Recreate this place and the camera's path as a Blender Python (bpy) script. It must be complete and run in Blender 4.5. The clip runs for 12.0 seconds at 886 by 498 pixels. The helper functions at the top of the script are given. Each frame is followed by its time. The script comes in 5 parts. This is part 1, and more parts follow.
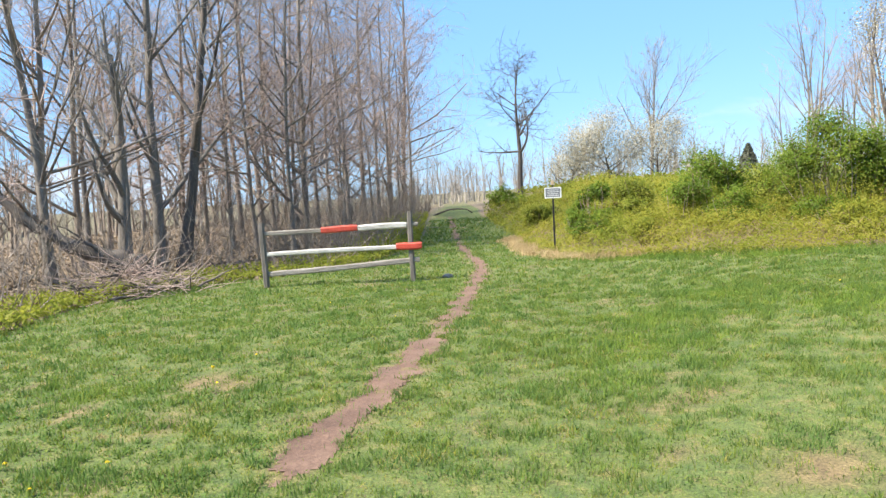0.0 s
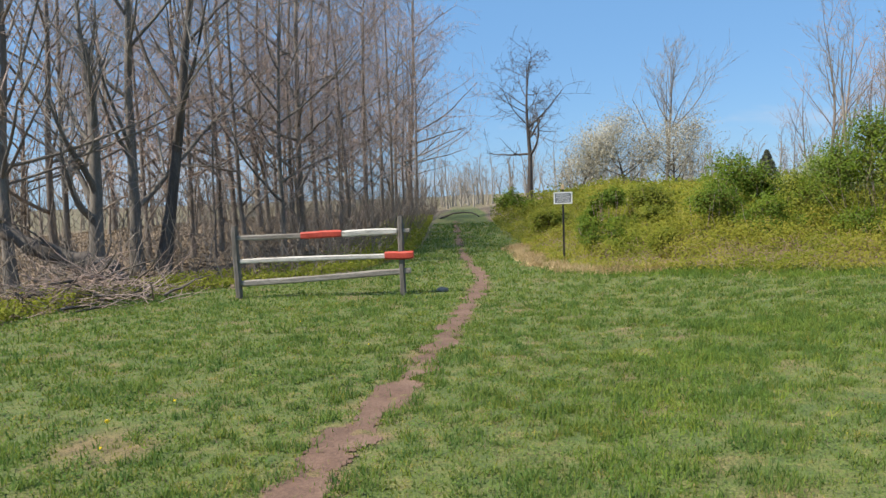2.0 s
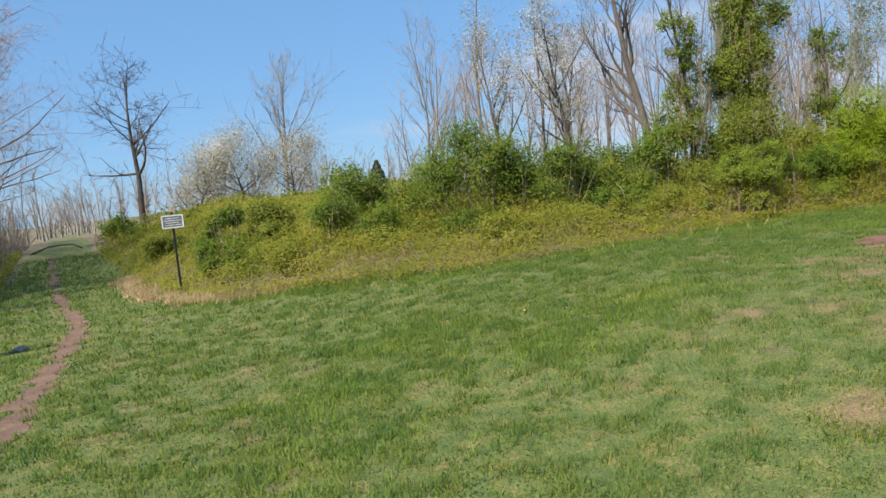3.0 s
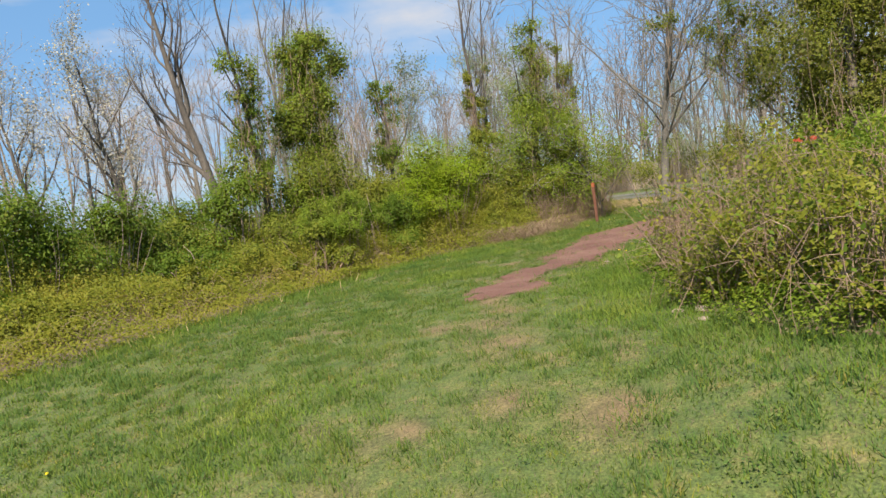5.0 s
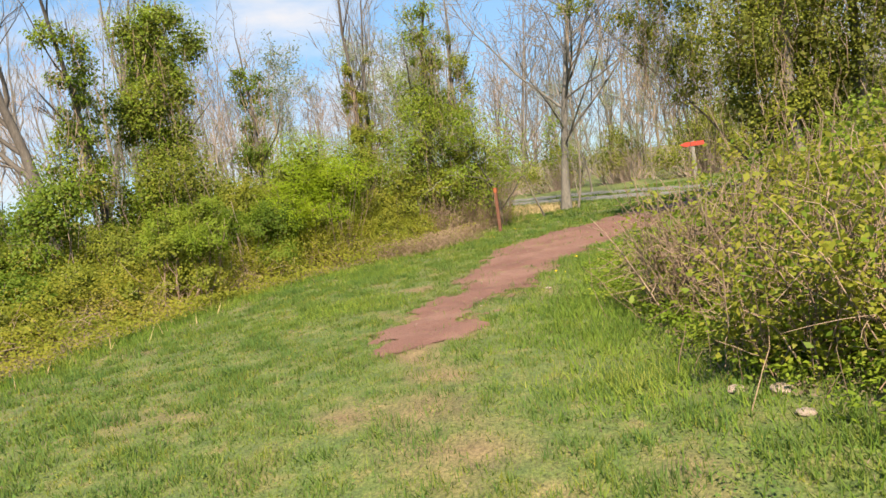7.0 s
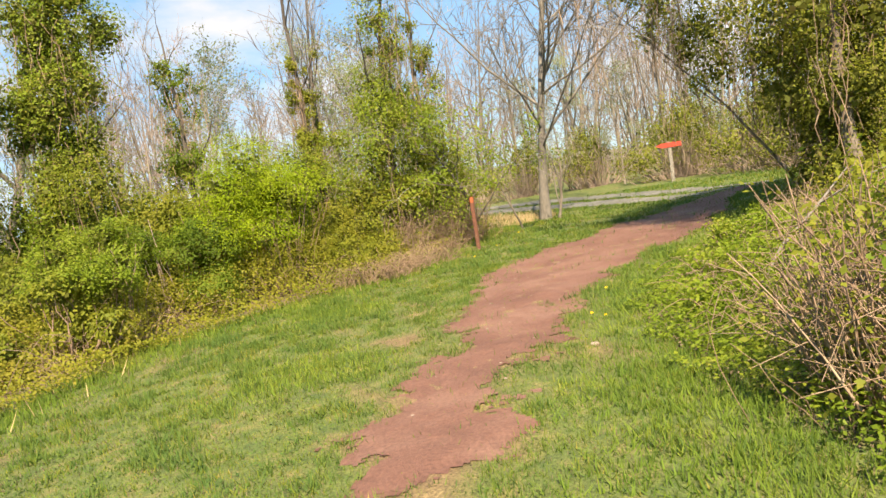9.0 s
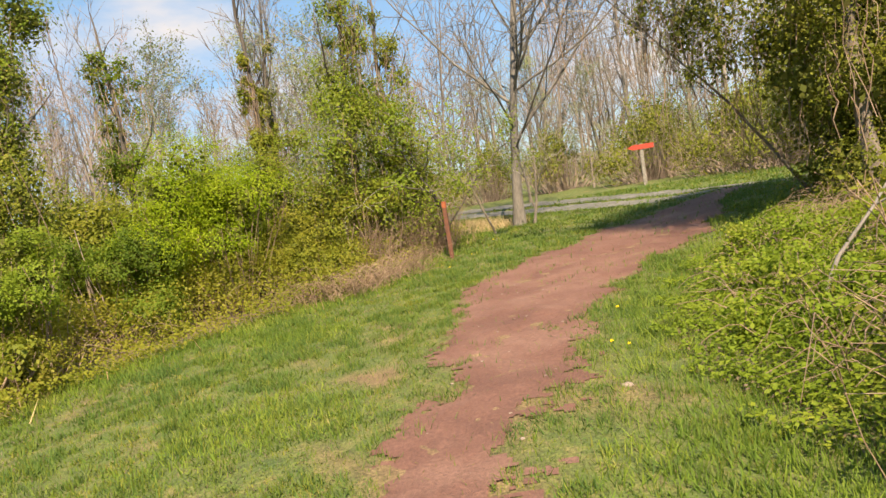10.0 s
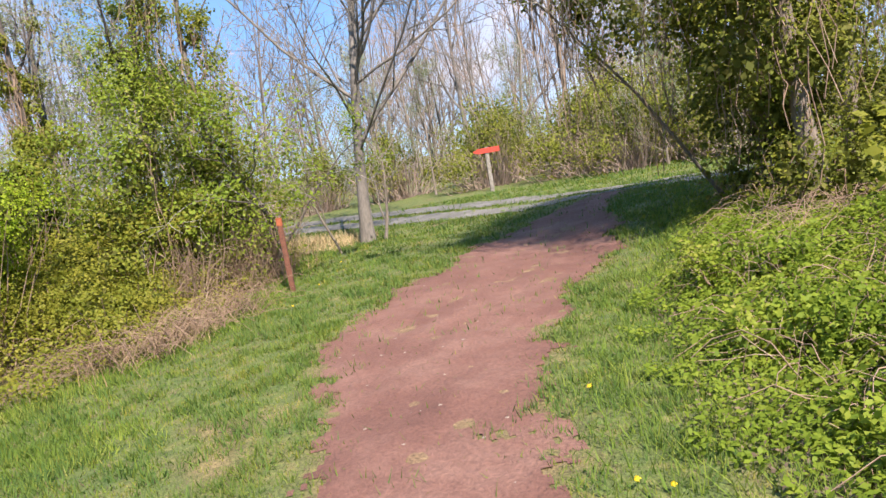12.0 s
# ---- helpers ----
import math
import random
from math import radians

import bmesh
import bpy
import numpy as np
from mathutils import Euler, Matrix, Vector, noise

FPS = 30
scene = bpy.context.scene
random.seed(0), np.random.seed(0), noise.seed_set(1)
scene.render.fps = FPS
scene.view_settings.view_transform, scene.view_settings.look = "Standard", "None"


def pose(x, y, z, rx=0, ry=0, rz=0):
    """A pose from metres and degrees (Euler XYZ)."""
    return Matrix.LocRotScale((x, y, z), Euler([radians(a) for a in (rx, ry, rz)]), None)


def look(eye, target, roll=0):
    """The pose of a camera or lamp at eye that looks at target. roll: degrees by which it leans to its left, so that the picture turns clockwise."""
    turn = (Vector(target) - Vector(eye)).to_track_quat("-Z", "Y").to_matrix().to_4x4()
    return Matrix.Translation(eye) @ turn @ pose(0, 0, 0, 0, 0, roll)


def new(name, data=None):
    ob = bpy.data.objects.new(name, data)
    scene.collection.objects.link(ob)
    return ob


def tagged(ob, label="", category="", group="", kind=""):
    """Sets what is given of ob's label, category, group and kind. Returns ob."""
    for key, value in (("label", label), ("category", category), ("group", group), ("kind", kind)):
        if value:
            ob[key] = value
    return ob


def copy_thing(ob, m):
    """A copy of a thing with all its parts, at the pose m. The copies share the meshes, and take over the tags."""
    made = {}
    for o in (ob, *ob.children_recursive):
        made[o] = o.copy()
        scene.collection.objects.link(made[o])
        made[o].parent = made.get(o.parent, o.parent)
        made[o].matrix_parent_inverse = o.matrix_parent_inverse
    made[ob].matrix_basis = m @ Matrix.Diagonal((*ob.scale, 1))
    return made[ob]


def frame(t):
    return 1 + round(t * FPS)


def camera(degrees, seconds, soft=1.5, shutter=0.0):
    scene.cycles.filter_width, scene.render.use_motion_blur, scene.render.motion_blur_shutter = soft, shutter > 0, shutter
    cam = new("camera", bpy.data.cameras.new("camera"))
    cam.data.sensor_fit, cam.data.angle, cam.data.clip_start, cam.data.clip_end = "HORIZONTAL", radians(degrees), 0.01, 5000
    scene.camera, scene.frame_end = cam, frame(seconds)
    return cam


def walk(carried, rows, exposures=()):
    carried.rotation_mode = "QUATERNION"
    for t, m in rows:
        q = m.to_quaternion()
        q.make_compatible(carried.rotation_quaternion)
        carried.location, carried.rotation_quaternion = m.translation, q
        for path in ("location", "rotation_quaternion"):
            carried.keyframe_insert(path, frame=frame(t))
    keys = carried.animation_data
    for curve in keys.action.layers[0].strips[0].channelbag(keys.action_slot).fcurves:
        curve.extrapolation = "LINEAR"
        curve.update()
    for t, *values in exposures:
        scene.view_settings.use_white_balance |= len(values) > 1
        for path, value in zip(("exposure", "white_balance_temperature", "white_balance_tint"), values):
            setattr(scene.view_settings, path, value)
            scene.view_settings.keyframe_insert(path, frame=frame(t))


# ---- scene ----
cam = camera(63.7, 12.0)
METRES, EYE, TILT, LEAN, TURN = 14.0, 1.5, -4.5, 3.0, 0.0
ROWS = [
    (0.0, 0.0, 0.0, 0.0, -0.0, -0.0, 0.0),
    (0.5, 0.0067, 0.0295, -0.0004, 0.02, -0.08, 0.35),
    (1.0, 0.0108, 0.0607, 0.0068, 0.31, 0.06, 0.06),
    (1.5, 0.0216, 0.092, 0.0112, 0.68, 0.31, -0.81),
    (2.0, 0.0209, 0.1275, 0.0114, 0.77, 0.18, -1.13),
    (2.5, 0.0253, 0.1622, 0.0162, -5.14, 0.16, 0.23),
    (3.0, 0.0536, 0.2028, 0.0218, -28.21, 0.33, 5.19),
    (3.5, 0.0757, 0.2436, 0.0241, -46.51, 1.01, 5.95),
    (5.5, 0.2077, 0.3611, 0.0464, -64.16, -0.89, 10.36),
    (6.0, 0.2406, 0.387, 0.0512, -67.7, -1.52, 9.57),
    (6.5, 0.2795, 0.4034, 0.0543, -71.42, -0.96, 11.58),
    (7.0, 0.315, 0.4237, 0.0582, -72.38, -1.58, 11.44),
    (9.0, 0.4697, 0.4956, 0.0762, -76.63, -1.87, 12.7),
    (9.5, 0.5085, 0.5149, 0.0787, -77.88, -2.22, 11.49),
    (10.0, 0.5474, 0.5261, 0.0811, -80.01, -2.18, 13.22),
    (10.5, 0.5881, 0.5413, 0.0849, -80.45, -2.77, 13.75),
    (11.0, 0.6309, 0.5491, 0.0879, -88.05, -4.09, 15.82),
    (11.5, 0.6745, 0.5608, 0.0914, -88.71, -3.74, 16.59),
    (12.0, 0.717, 0.565, 0.0943, -94.48, -5.04, 14.59),
]
walk(cam, [(t, pose(0, 0, EYE, TILT, LEAN, TURN) @ pose(METRES * x, METRES * y, METRES * z, 90 + pitch, roll, yaw)) for t, x, y, z, yaw, pitch, roll in ROWS],
     exposures=[(0.0, 1.46, 6700, 13), (0.5, 1.2, 6750, 13), (1.0, 1.0, 6750, 13), (1.5, 0.82, 6700, 13), (2.0, 0.74, 6700, 13), (3.0, 0.74, 6700, 13), (3.7, 0.64, 6800, 12), (5.5, 0.9, 7150, 13), (7.0, 1.18, 7700, 14), (8.7, 1.38, 8500, 14), (9.1, 1.36, 8600, 15), (9.6, 1.18, 8700, 16), (10.5, 1.12, 8000, 19), (11.2, 1.17, 7300, 22), (12.0, 1.24, 6700, 22)])

# ---- world, sun ----
SUN_DIR = Vector((-0.93, -0.30, 1.15)).normalized()
sun_data = bpy.data.lights.new("sun", "SUN")
sun_data.energy, sun_data.angle, sun_data.color = 5.0, radians(0.6), (1.0, 0.93, 0.80)
sun = new("sun", sun_data)
sun.matrix_world = look(SUN_DIR * 60, (0, 0, 0))

world = bpy.data.worlds.new("sky")
scene.world = world
world.use_nodes = True
wn, wl = world.node_tree.nodes, world.node_tree.links
wn.clear()
sky = wn.new("ShaderNodeTexSky")
sky.sky_type, sky.sun_disc = "NISHITA", False
sky.sun_elevation = math.asin(SUN_DIR.z)
sky.sun_rotation = math.atan2(SUN_DIR.x, SUN_DIR.y)
sky.air_density, sky.dust_density, sky.ozone_density = 1.0, 0.2, 1.5
sky_in = wn.new("ShaderNodeTexCoord")
stretch = wn.new("ShaderNodeMapping")
stretch.inputs["Scale"].default_value = (1.1, 1.9, 5.0)
stretch.inputs["Rotation"].default_value = (0.12, 0.2, 0.3)
stretch.inputs["Location"].default_value = (1.7, 0.6, 0.9)
puffs = wn.new("ShaderNodeTexNoise")
puffs.inputs["Scale"].default_value, puffs.inputs["Detail"].default_value, puffs.inputs["Roughness"].default_value = 1.5, 9.0, 0.55
cover = wn.new("ShaderNodeValToRGB")
cover.color_ramp.elements[0].position, cover.color_ramp.elements[1].position = 0.525, 0.73
drift = wn.new("ShaderNodeSeparateXYZ")
gather = wn.new("ShaderNodeMath")
gather.operation = "MULTIPLY_ADD"
gather.inputs[1].default_value = 0.045
wl.new(sky_in.outputs["Generated"], drift.inputs["Vector"])
wl.new(drift.outputs["X"], gather.inputs[0])
wl.new(puffs.outputs["Fac"], gather.inputs[2])
cloud = wn.new("ShaderNodeMix")
cloud.data_type = "RGBA"
cloud.inputs["B"].default_value = (6.0, 6.35, 7.0, 1)
back = wn.new("ShaderNodeBackground")
back.inputs["Strength"].default_value = 0.068
wout = wn.new("ShaderNodeOutputWorld")
wl.new(sky_in.outputs["Generated"], stretch.inputs["Vector"])
wl.new(stretch.outputs["Vector"], puffs.inputs["Vector"])
wl.new(gather.outputs["Value"], cover.inputs["Fac"])
wl.new(cover.outputs["Color"], cloud.inputs["Factor"])
tint = wn.new("ShaderNodeMix")
tint.data_type, tint.blend_type = "RGBA", "MULTIPLY"
tint.inputs["Factor"].default_value = 1.0
tint.inputs["B"].default_value = (0.80, 0.99, 1.20, 1)
wl.new(sky.outputs["Color"], tint.inputs["A"])
even = wn.new("ShaderNodeMix")
even.data_type = "RGBA"
even.inputs["Factor"].default_value = 0.6
even.inputs["B"].default_value = (1.85, 4.4, 8.0, 1)
wl.new(tint.outputs["Result"], even.inputs["A"])
wl.new(even.outputs["Result"], cloud.inputs["A"])
wl.new(cloud.outputs["Result"], back.inputs["Color"])
wl.new(back.outputs["Background"], wout.inputs["Surface"])


# ---- materials ----
def ramp_node(nt, stops):
    r = nt.nodes.new("ShaderNodeValToRGB")
    e = r.color_ramp.elements
    while len(e) < len(stops):
        e.new(0.5)
    for el, (p, c) in zip(e, stops):
        el.position, el.color = p, (*c, 1)
    return r


def noise_node(nt, scale, detail=4.0, rough=0.6, coords="Object"):
    tc = nt.nodes.new("ShaderNodeTexCoord")
    n = nt.nodes.new("ShaderNodeTexNoise")
    n.inputs["Scale"].default_value, n.inputs["Detail"].default_value, n.inputs["Roughness"].default_value = scale, detail, rough
    nt.links.new(tc.outputs[coords], n.inputs["Vector"])
    return n


def mixed(nt, fac, a, b, blend="MIX"):
    m = nt.nodes.new("ShaderNodeMix")
    m.data_type, m.blend_type = "RGBA", blend
    for key, v in (("Factor", fac), ("A", a), ("B", b)):
        if isinstance(v, (int, float)):
            m.inputs[key].default_value = v
        elif isinstance(v, tuple):
            m.inputs[key].default_value = (*v, 1)
        else:
            nt.links.new(v, m.inputs[key])
    return m.outputs["Result"]


def surface(name, stops, scale=8.0, rough=0.85, bump=0.4, bump_scale=40.0, stretch=None):
    """A rough solid: colours by noise, finer mottling over it, and relief."""
    m = bpy.data.materials.new(name)
    m.use_nodes = True
    nt = m.node_tree
    b = nt.nodes["Principled BSDF"]
    n = noise_node(nt, scale)
    r = ramp_node(nt, stops)
    nt.links.new(n.outputs["Fac"], r.inputs["Fac"])
    f = noise_node(nt, bump_scale, 6.0, 0.7)
    if stretch:
        for one in (n, f):
            mp = nt.nodes.new("ShaderNodeMapping")
            mp.inputs["Scale"].default_value = stretch
            nt.links.new(one.inputs["Vector"].links[0].from_socket, mp.inputs["Vector"])
            nt.links.new(mp.outputs["Vector"], one.inputs["Vector"])
    g = ramp_node(nt, [(0.3, (0.6, 0.6, 0.6)), (0.7, (1.25, 1.25, 1.25))])
    nt.links.new(f.outputs["Fac"], g.inputs["Fac"])
    col = mixed(nt, 1.0, r.outputs["Color"], g.outputs["Color"], "MULTIPLY")
    nt.links.new(col, b.inputs["Base Color"])
    b.inputs["Roughness"].default_value = rough
    bp = nt.nodes.new("ShaderNodeBump")
    bp.inputs["Strength"].default_value, bp.inputs["Distance"].default_value = bump, 0.02
    nt.links.new(f.outputs["Fac"], bp.inputs["Height"])
    nt.links.new(bp.outputs["Normal"], b.inputs["Normal"])
    return m


def foliage(name, stops, scale=0.6, glow=0.35, rough=0.55, spread=0.34):
    """Leaves or blades: each has its own tone, in patches over the ground, and lets light through."""
    m = bpy.data.materials.new(name)
    m.use_nodes = True
    nt = m.node_tree
    b = nt.nodes["Principled BSDF"]
    geo = nt.nodes.new("ShaderNodeNewGeometry")
    n = noise_node(nt, scale, 5.0, 0.65)
    w = nt.nodes.new("ShaderNodeMix")
    w.inputs["Factor"].default_value = spread
    sh = nt.nodes.new("ShaderNodeMapRange")
    sh.inputs["From Min"].default_value, sh.inputs["From Max"].default_value = 0.33, 0.67
    nt.links.new(n.outputs["Fac"], sh.inputs["Value"])
    nt.links.new(sh.outputs["Result"], w.inputs["A"])
    nt.links.new(geo.outputs["Random Per Island"], w.inputs["B"])
    r = ramp_node(nt, stops)
    nt.links.new(w.outputs["Result"], r.inputs["Fac"])
    nt.links.new(r.outputs["Color"], b.inputs["Base Color"])
    b.inputs["Roughness"].default_value = rough
    b.inputs["Specular IOR Level"].default_value = 0.2
    tr = nt.nodes.new("ShaderNodeBsdfTranslucent")
    nt.links.new(r.outputs["Color"], tr.inputs["Color"])
    ms = nt.nodes.new("ShaderNodeMixShader")
    ms.inputs["Fac"].default_value = glow
    nt.links.new(b.outputs["BSDF"], ms.inputs[1])
    nt.links.new(tr.outputs["BSDF"], ms.inputs[2])
    nt.links.new(ms.outputs["Shader"], nt.nodes["Material Output"].inputs["Surface"])
    return m


GRASS = foliage("grass", [(0.0, (0.058, 0.125, 0.03)), (0.35, (0.105, 0.175, 0.028)), (0.62, (0.165, 0.22, 0.032)), (0.8, (0.24, 0.25, 0.042)), (0.92, (0.36, 0.30, 0.085)), (1.0, (0.48, 0.37, 0.18))], 3.0, 0.42, 0.8, 0.5)
LUSH = foliage("lush_grass", [(0.0, (0.085, 0.165, 0.03)), (0.5, (0.16, 0.25, 0.035)), (0.8, (0.25, 0.305, 0.05)), (1.0, (0.38, 0.34, 0.13))], 1.1, 0.42, 0.7)
TUFT = foliage("clump_grass", [(0.0, (0.065, 0.14, 0.04)), (0.45, (0.11, 0.195, 0.045)), (0.8, (0.18, 0.24, 0.05)), (1.0, (0.22, 0.26, 0.07))], 1.3, 0.42, 0.8, 0.5)
STRAW = foliage("straw", [(0.0, (0.30, 0.21, 0.10)), (0.5, (0.45, 0.34, 0.18)), (1.0, (0.6, 0.48, 0.28))], 1.5, 0.25, 0.6)
BRAMBLE = foliage("bramble_leaf", [(0.0, (0.13, 0.165, 0.022)), (0.3, (0.21, 0.245, 0.03)), (0.6, (0.30, 0.30, 0.042)), (0.84, (0.32, 0.29, 0.052)), (1.0, (0.31, 0.225, 0.07))], 0.8, 0.52)
BRIGHT = foliage("bright_leaf", [(0.0, (0.15, 0.24, 0.014)), (0.4, (0.25, 0.36, 0.02)), (0.75, (0.34, 0.43, 0.03)), (1.0, (0.42, 0.46, 0.06))], 1.2, 0.5)
DEEP = foliage("deep_leaf", [(0.0, (0.075, 0.13, 0.018)), (0.45, (0.14, 0.22, 0.026)), (0.8, (0.21, 0.28, 0.034)), (1.0, (0.29, 0.30, 0.055))], 1.0, 0.52)
OLIVE = foliage("olive_leaf", [(0.0, (0.11, 0.145, 0.022)), (0.4, (0.205, 0.245, 0.032)), (0.75, (0.295, 0.305, 0.045)), (1.0, (0.33, 0.265, 0.09))], 1.0, 0.52)
PALE = foliage("pale_green_leaf", [(0.0, (0.14, 0.19, 0.08)), (0.5, (0.22, 0.27, 0.12)), (1.0, (0.34, 0.36, 0.18))], 1.0, 0.4)
BLOSSOM = foliage("white_blossom", [(0.0, (0.26, 0.24, 0.16)), (0.5, (0.42, 0.40, 0.30)), (0.9, (0.6, 0.58, 0.5)), (1.0, (0.25, 0.32, 0.12))], 1.0, 0.3)
PINE = foliage("dark_needles", [(0.0, (0.07, 0.085, 0.055)), (1.0, (0.13, 0.14, 0.10))], 1.0, 0.2)
YELLOW = foliage("yellow_petal", [(0.0, (0.75, 0.55, 0.02)), (1.0, (0.85, 0.7, 0.05))], 1.0, 0.2)
DEADLEAF = foliage("dead_leaf", [(0.0, (0.09, 0.068, 0.045)), (0.5, (0.165, 0.125, 0.085)), (1.0, (0.27, 0.215, 0.15))], 2.0, 0.15, 0.8)
BARK = surface("grey_bark", [(0.3, (0.13, 0.105, 0.085)), (0.55, (0.23, 0.195, 0.16)), (0.75, (0.36, 0.33, 0.28))], 3.0, 0.9, 0.7, 30.0, stretch=(1, 1, 0.25))
BARK_PALE = surface("pale_bark", [(0.3, (0.12, 0.108, 0.092)), (0.6, (0.2, 0.182, 0.158)), (0.8, (0.29, 0.27, 0.24))], 3.0, 0.85, 0.5, 30.0, stretch=(1, 1, 0.3))
BARK_DARK = surface("dark_bark", [(0.3, (0.07, 0.058, 0.05)), (0.7, (0.15, 0.13, 0.11))], 3.0, 0.9, 0.7, 30.0, stretch=(1, 1, 0.25))
TWIG = surface("brown_twig", [(0.3, (0.29, 0.215, 0.18)), (0.7, (0.48, 0.37, 0.315))], 1.5, 0.85, 0.0)
TWIG_GREY = surface("grey_twig", [(0.3, (0.21, 0.19, 0.165)), (0.7, (0.38, 0.35, 0.31))], 1.5, 0.85, 0.0)
# darker than the outer leaves: a bush's inner shade is in this colour
CORE = foliage("inner_shade_leaf", [(0.0, (0.08, 0.10, 0.02)), (0.5, (0.13, 0.15, 0.03)), (0.8, (0.17, 0.165, 0.045)), (1.0, (0.2, 0.15, 0.075))], 2.0, 0.42, 0.7)
SPRING = foliage("spring_leaf", [(0.0, (0.12, 0.19, 0.02)), (0.45, (0.2, 0.285, 0.03)), (0.8, (0.29, 0.345, 0.045)), (1.0, (0.36, 0.33, 0.08))], 1.4, 0.5)
CANE = surface("reddish_cane", [(0.3, (0.21, 0.135, 0.095)), (0.6, (0.34, 0.245, 0.17)), (0.8, (0.48, 0.385, 0.275))], 2.0, 0.8, 0.0)
THATCH = surface("dry_thatch", [(0.3, (0.19, 0.12, 0.08)), (0.6, (0.31, 0.215, 0.14)), (0.8, (0.43, 0.32, 0.22))], 3.0, 0.85, 0.0)
DIRT = surface("red_soil", [(0.25, (0.115, 0.05, 0.037)), (0.5, (0.17, 0.081, 0.06)), (0.75, (0.235, 0.13, 0.098))], 1.6, 0.95, 0.7, 45.0)
DRY_SOIL = surface("dry_soil", [(0.25, (0.10, 0.058, 0.04)), (0.5, (0.155, 0.093, 0.065)), (0.75, (0.22, 0.142, 0.10))], 2.5, 0.95, 0.7, 40.0)
GRAVEL = surface("grey_gravel", [(0.3, (0.11, 0.11, 0.09)), (0.55, (0.17, 0.165, 0.145)), (0.75, (0.24, 0.23, 0.2))], 2.0, 0.95, 0.8, 60.0)
PEBBLE = surface("pale_stone", [(0.3, (0.22, 0.16, 0.12)), (0.7, (0.4, 0.33, 0.27))], 6.0, 0.9, 0.4)
WOOD = surface("weathered_wood", [(0.3, (0.15, 0.13, 0.11)), (0.55, (0.27, 0.25, 0.22)), (0.75, (0.38, 0.36, 0.32))], 5.0, 0.9, 0.6, 30.0, stretch=(0.25, 3, 3))
WOOD_DARK = surface("dark_weathered_wood", [(0.3, (0.09, 0.08, 0.07)), (0.7, (0.21, 0.19, 0.17))], 5.0, 0.9, 0.6, 30.0, stretch=(3, 3, 0.25))
WHITE = surface("worn_white_paint", [(0.25, (0.24, 0.22, 0.19)), (0.42, (0.46, 0.44, 0.40)), (0.75, (0.62, 0.60, 0.56))], 6.0, 0.7, 0.3, 30.0, stretch=(0.3, 3, 3))
RED = surface("red_orange_paint", [(0.25, (0.36, 0.045, 0.025)), (0.6, (0.5, 0.055, 0.03)), (0.85, (0.55, 0.1, 0.06))], 6.0, 0.6, 0.2)
RUST = surface("rusty_orange_paint", [(0.3, (0.11, 0.045, 0.03)), (0.6, (0.17, 0.066, 0.038)), (0.8, (0.25, 0.095, 0.045))], 9.0, 0.8, 0.4)
ORANGE = surface("orange_paint", [(0.3, (0.28, 0.075, 0.03)), (0.8, (0.4, 0.11, 0.04))], 8.0, 0.7, 0.2)
STEEL = surface("dark_steel", [(0.3, (0.035, 0.032, 0.03)), (0.7, (0.08, 0.07, 0.06))], 20.0, 0.6, 0.2)
SIGNWHITE = surface("sign_white", [(0.3, (0.7, 0.7, 0.68)), (0.7, (0.82, 0.82, 0.8))], 9.0, 0.5, 0.0)
SIGNGREY = surface("sign_grey", [(0.3, (0.14, 0.15, 0.165)), (0.7, (0.22, 0.23, 0.25))], 9.0, 0.5, 0.0)
TANBLOCK = surface("tan_wood", [(0.3, (0.5, 0.36, 0.2)), (0.7, (0.65, 0.5, 0.32))], 9.0, 0.8, 0.2)


# ---- meshes out of numbers ----
def raw_mesh(name, verts, faces):
    """A mesh from an (n, 3) array and an array of equal-sided faces."""
    verts, faces = np.asarray(verts, np.float32), np.asarray(faces, np.int32)
    k = faces.shape[1]
    me = bpy.data.meshes.new(name)
    me.vertices.add(len(verts))
    me.vertices.foreach_set("co", verts.ravel())
    me.loops.add(faces.size)
    me.loops.foreach_set("vertex_index", faces.ravel())
    me.polygons.add(len(faces))
    me.polygons.foreach_set("loop_start", np.arange(0, faces.size, k, dtype=np.int32))
    me.update(calc_edges=True)
    return me


def place(name, me, material, parent=None, label="", smooth=False):
    if not me.materials:
        me.materials.append(material)
    if smooth:
        me.polygons.foreach_set("use_smooth", np.ones(len(me.polygons), bool))
    ob = new(name, me)
    ob.parent = parent
    if label:
        ob["label"] = label
    return ob


def part(name, bm, material, parent=None, label="", smooth=False):
    me = bpy.data.meshes.new(name)
    bm.to_mesh(me)
    bm.free()
    return place(name, me, material, parent, label, smooth)


def base(name, x, y, label, category, group="", z=None, turn=0.0):
    e = new(name)
    e.empty_display_size = 0.1
    e.matrix_basis = pose(x, y, float(height(x, y)) if z is None else z, 0, 0, turn)
    return tagged(e, label, category, group)


def box(bm, size, at=(0, 0, 0), bevel=0.0, m=None):
    made = bmesh.ops.create_cube(bm, size=1.0, matrix=(m or Matrix()) @ Matrix.Translation(at) @ Matrix.Diagonal((*size, 1)))
    if bevel:
        edges = list({e for v in made["verts"] for e in v.link_edges})
        bmesh.ops.bevel(bm, geom=edges, offset=bevel, segments=2, affect="EDGES")
    return made["verts"]


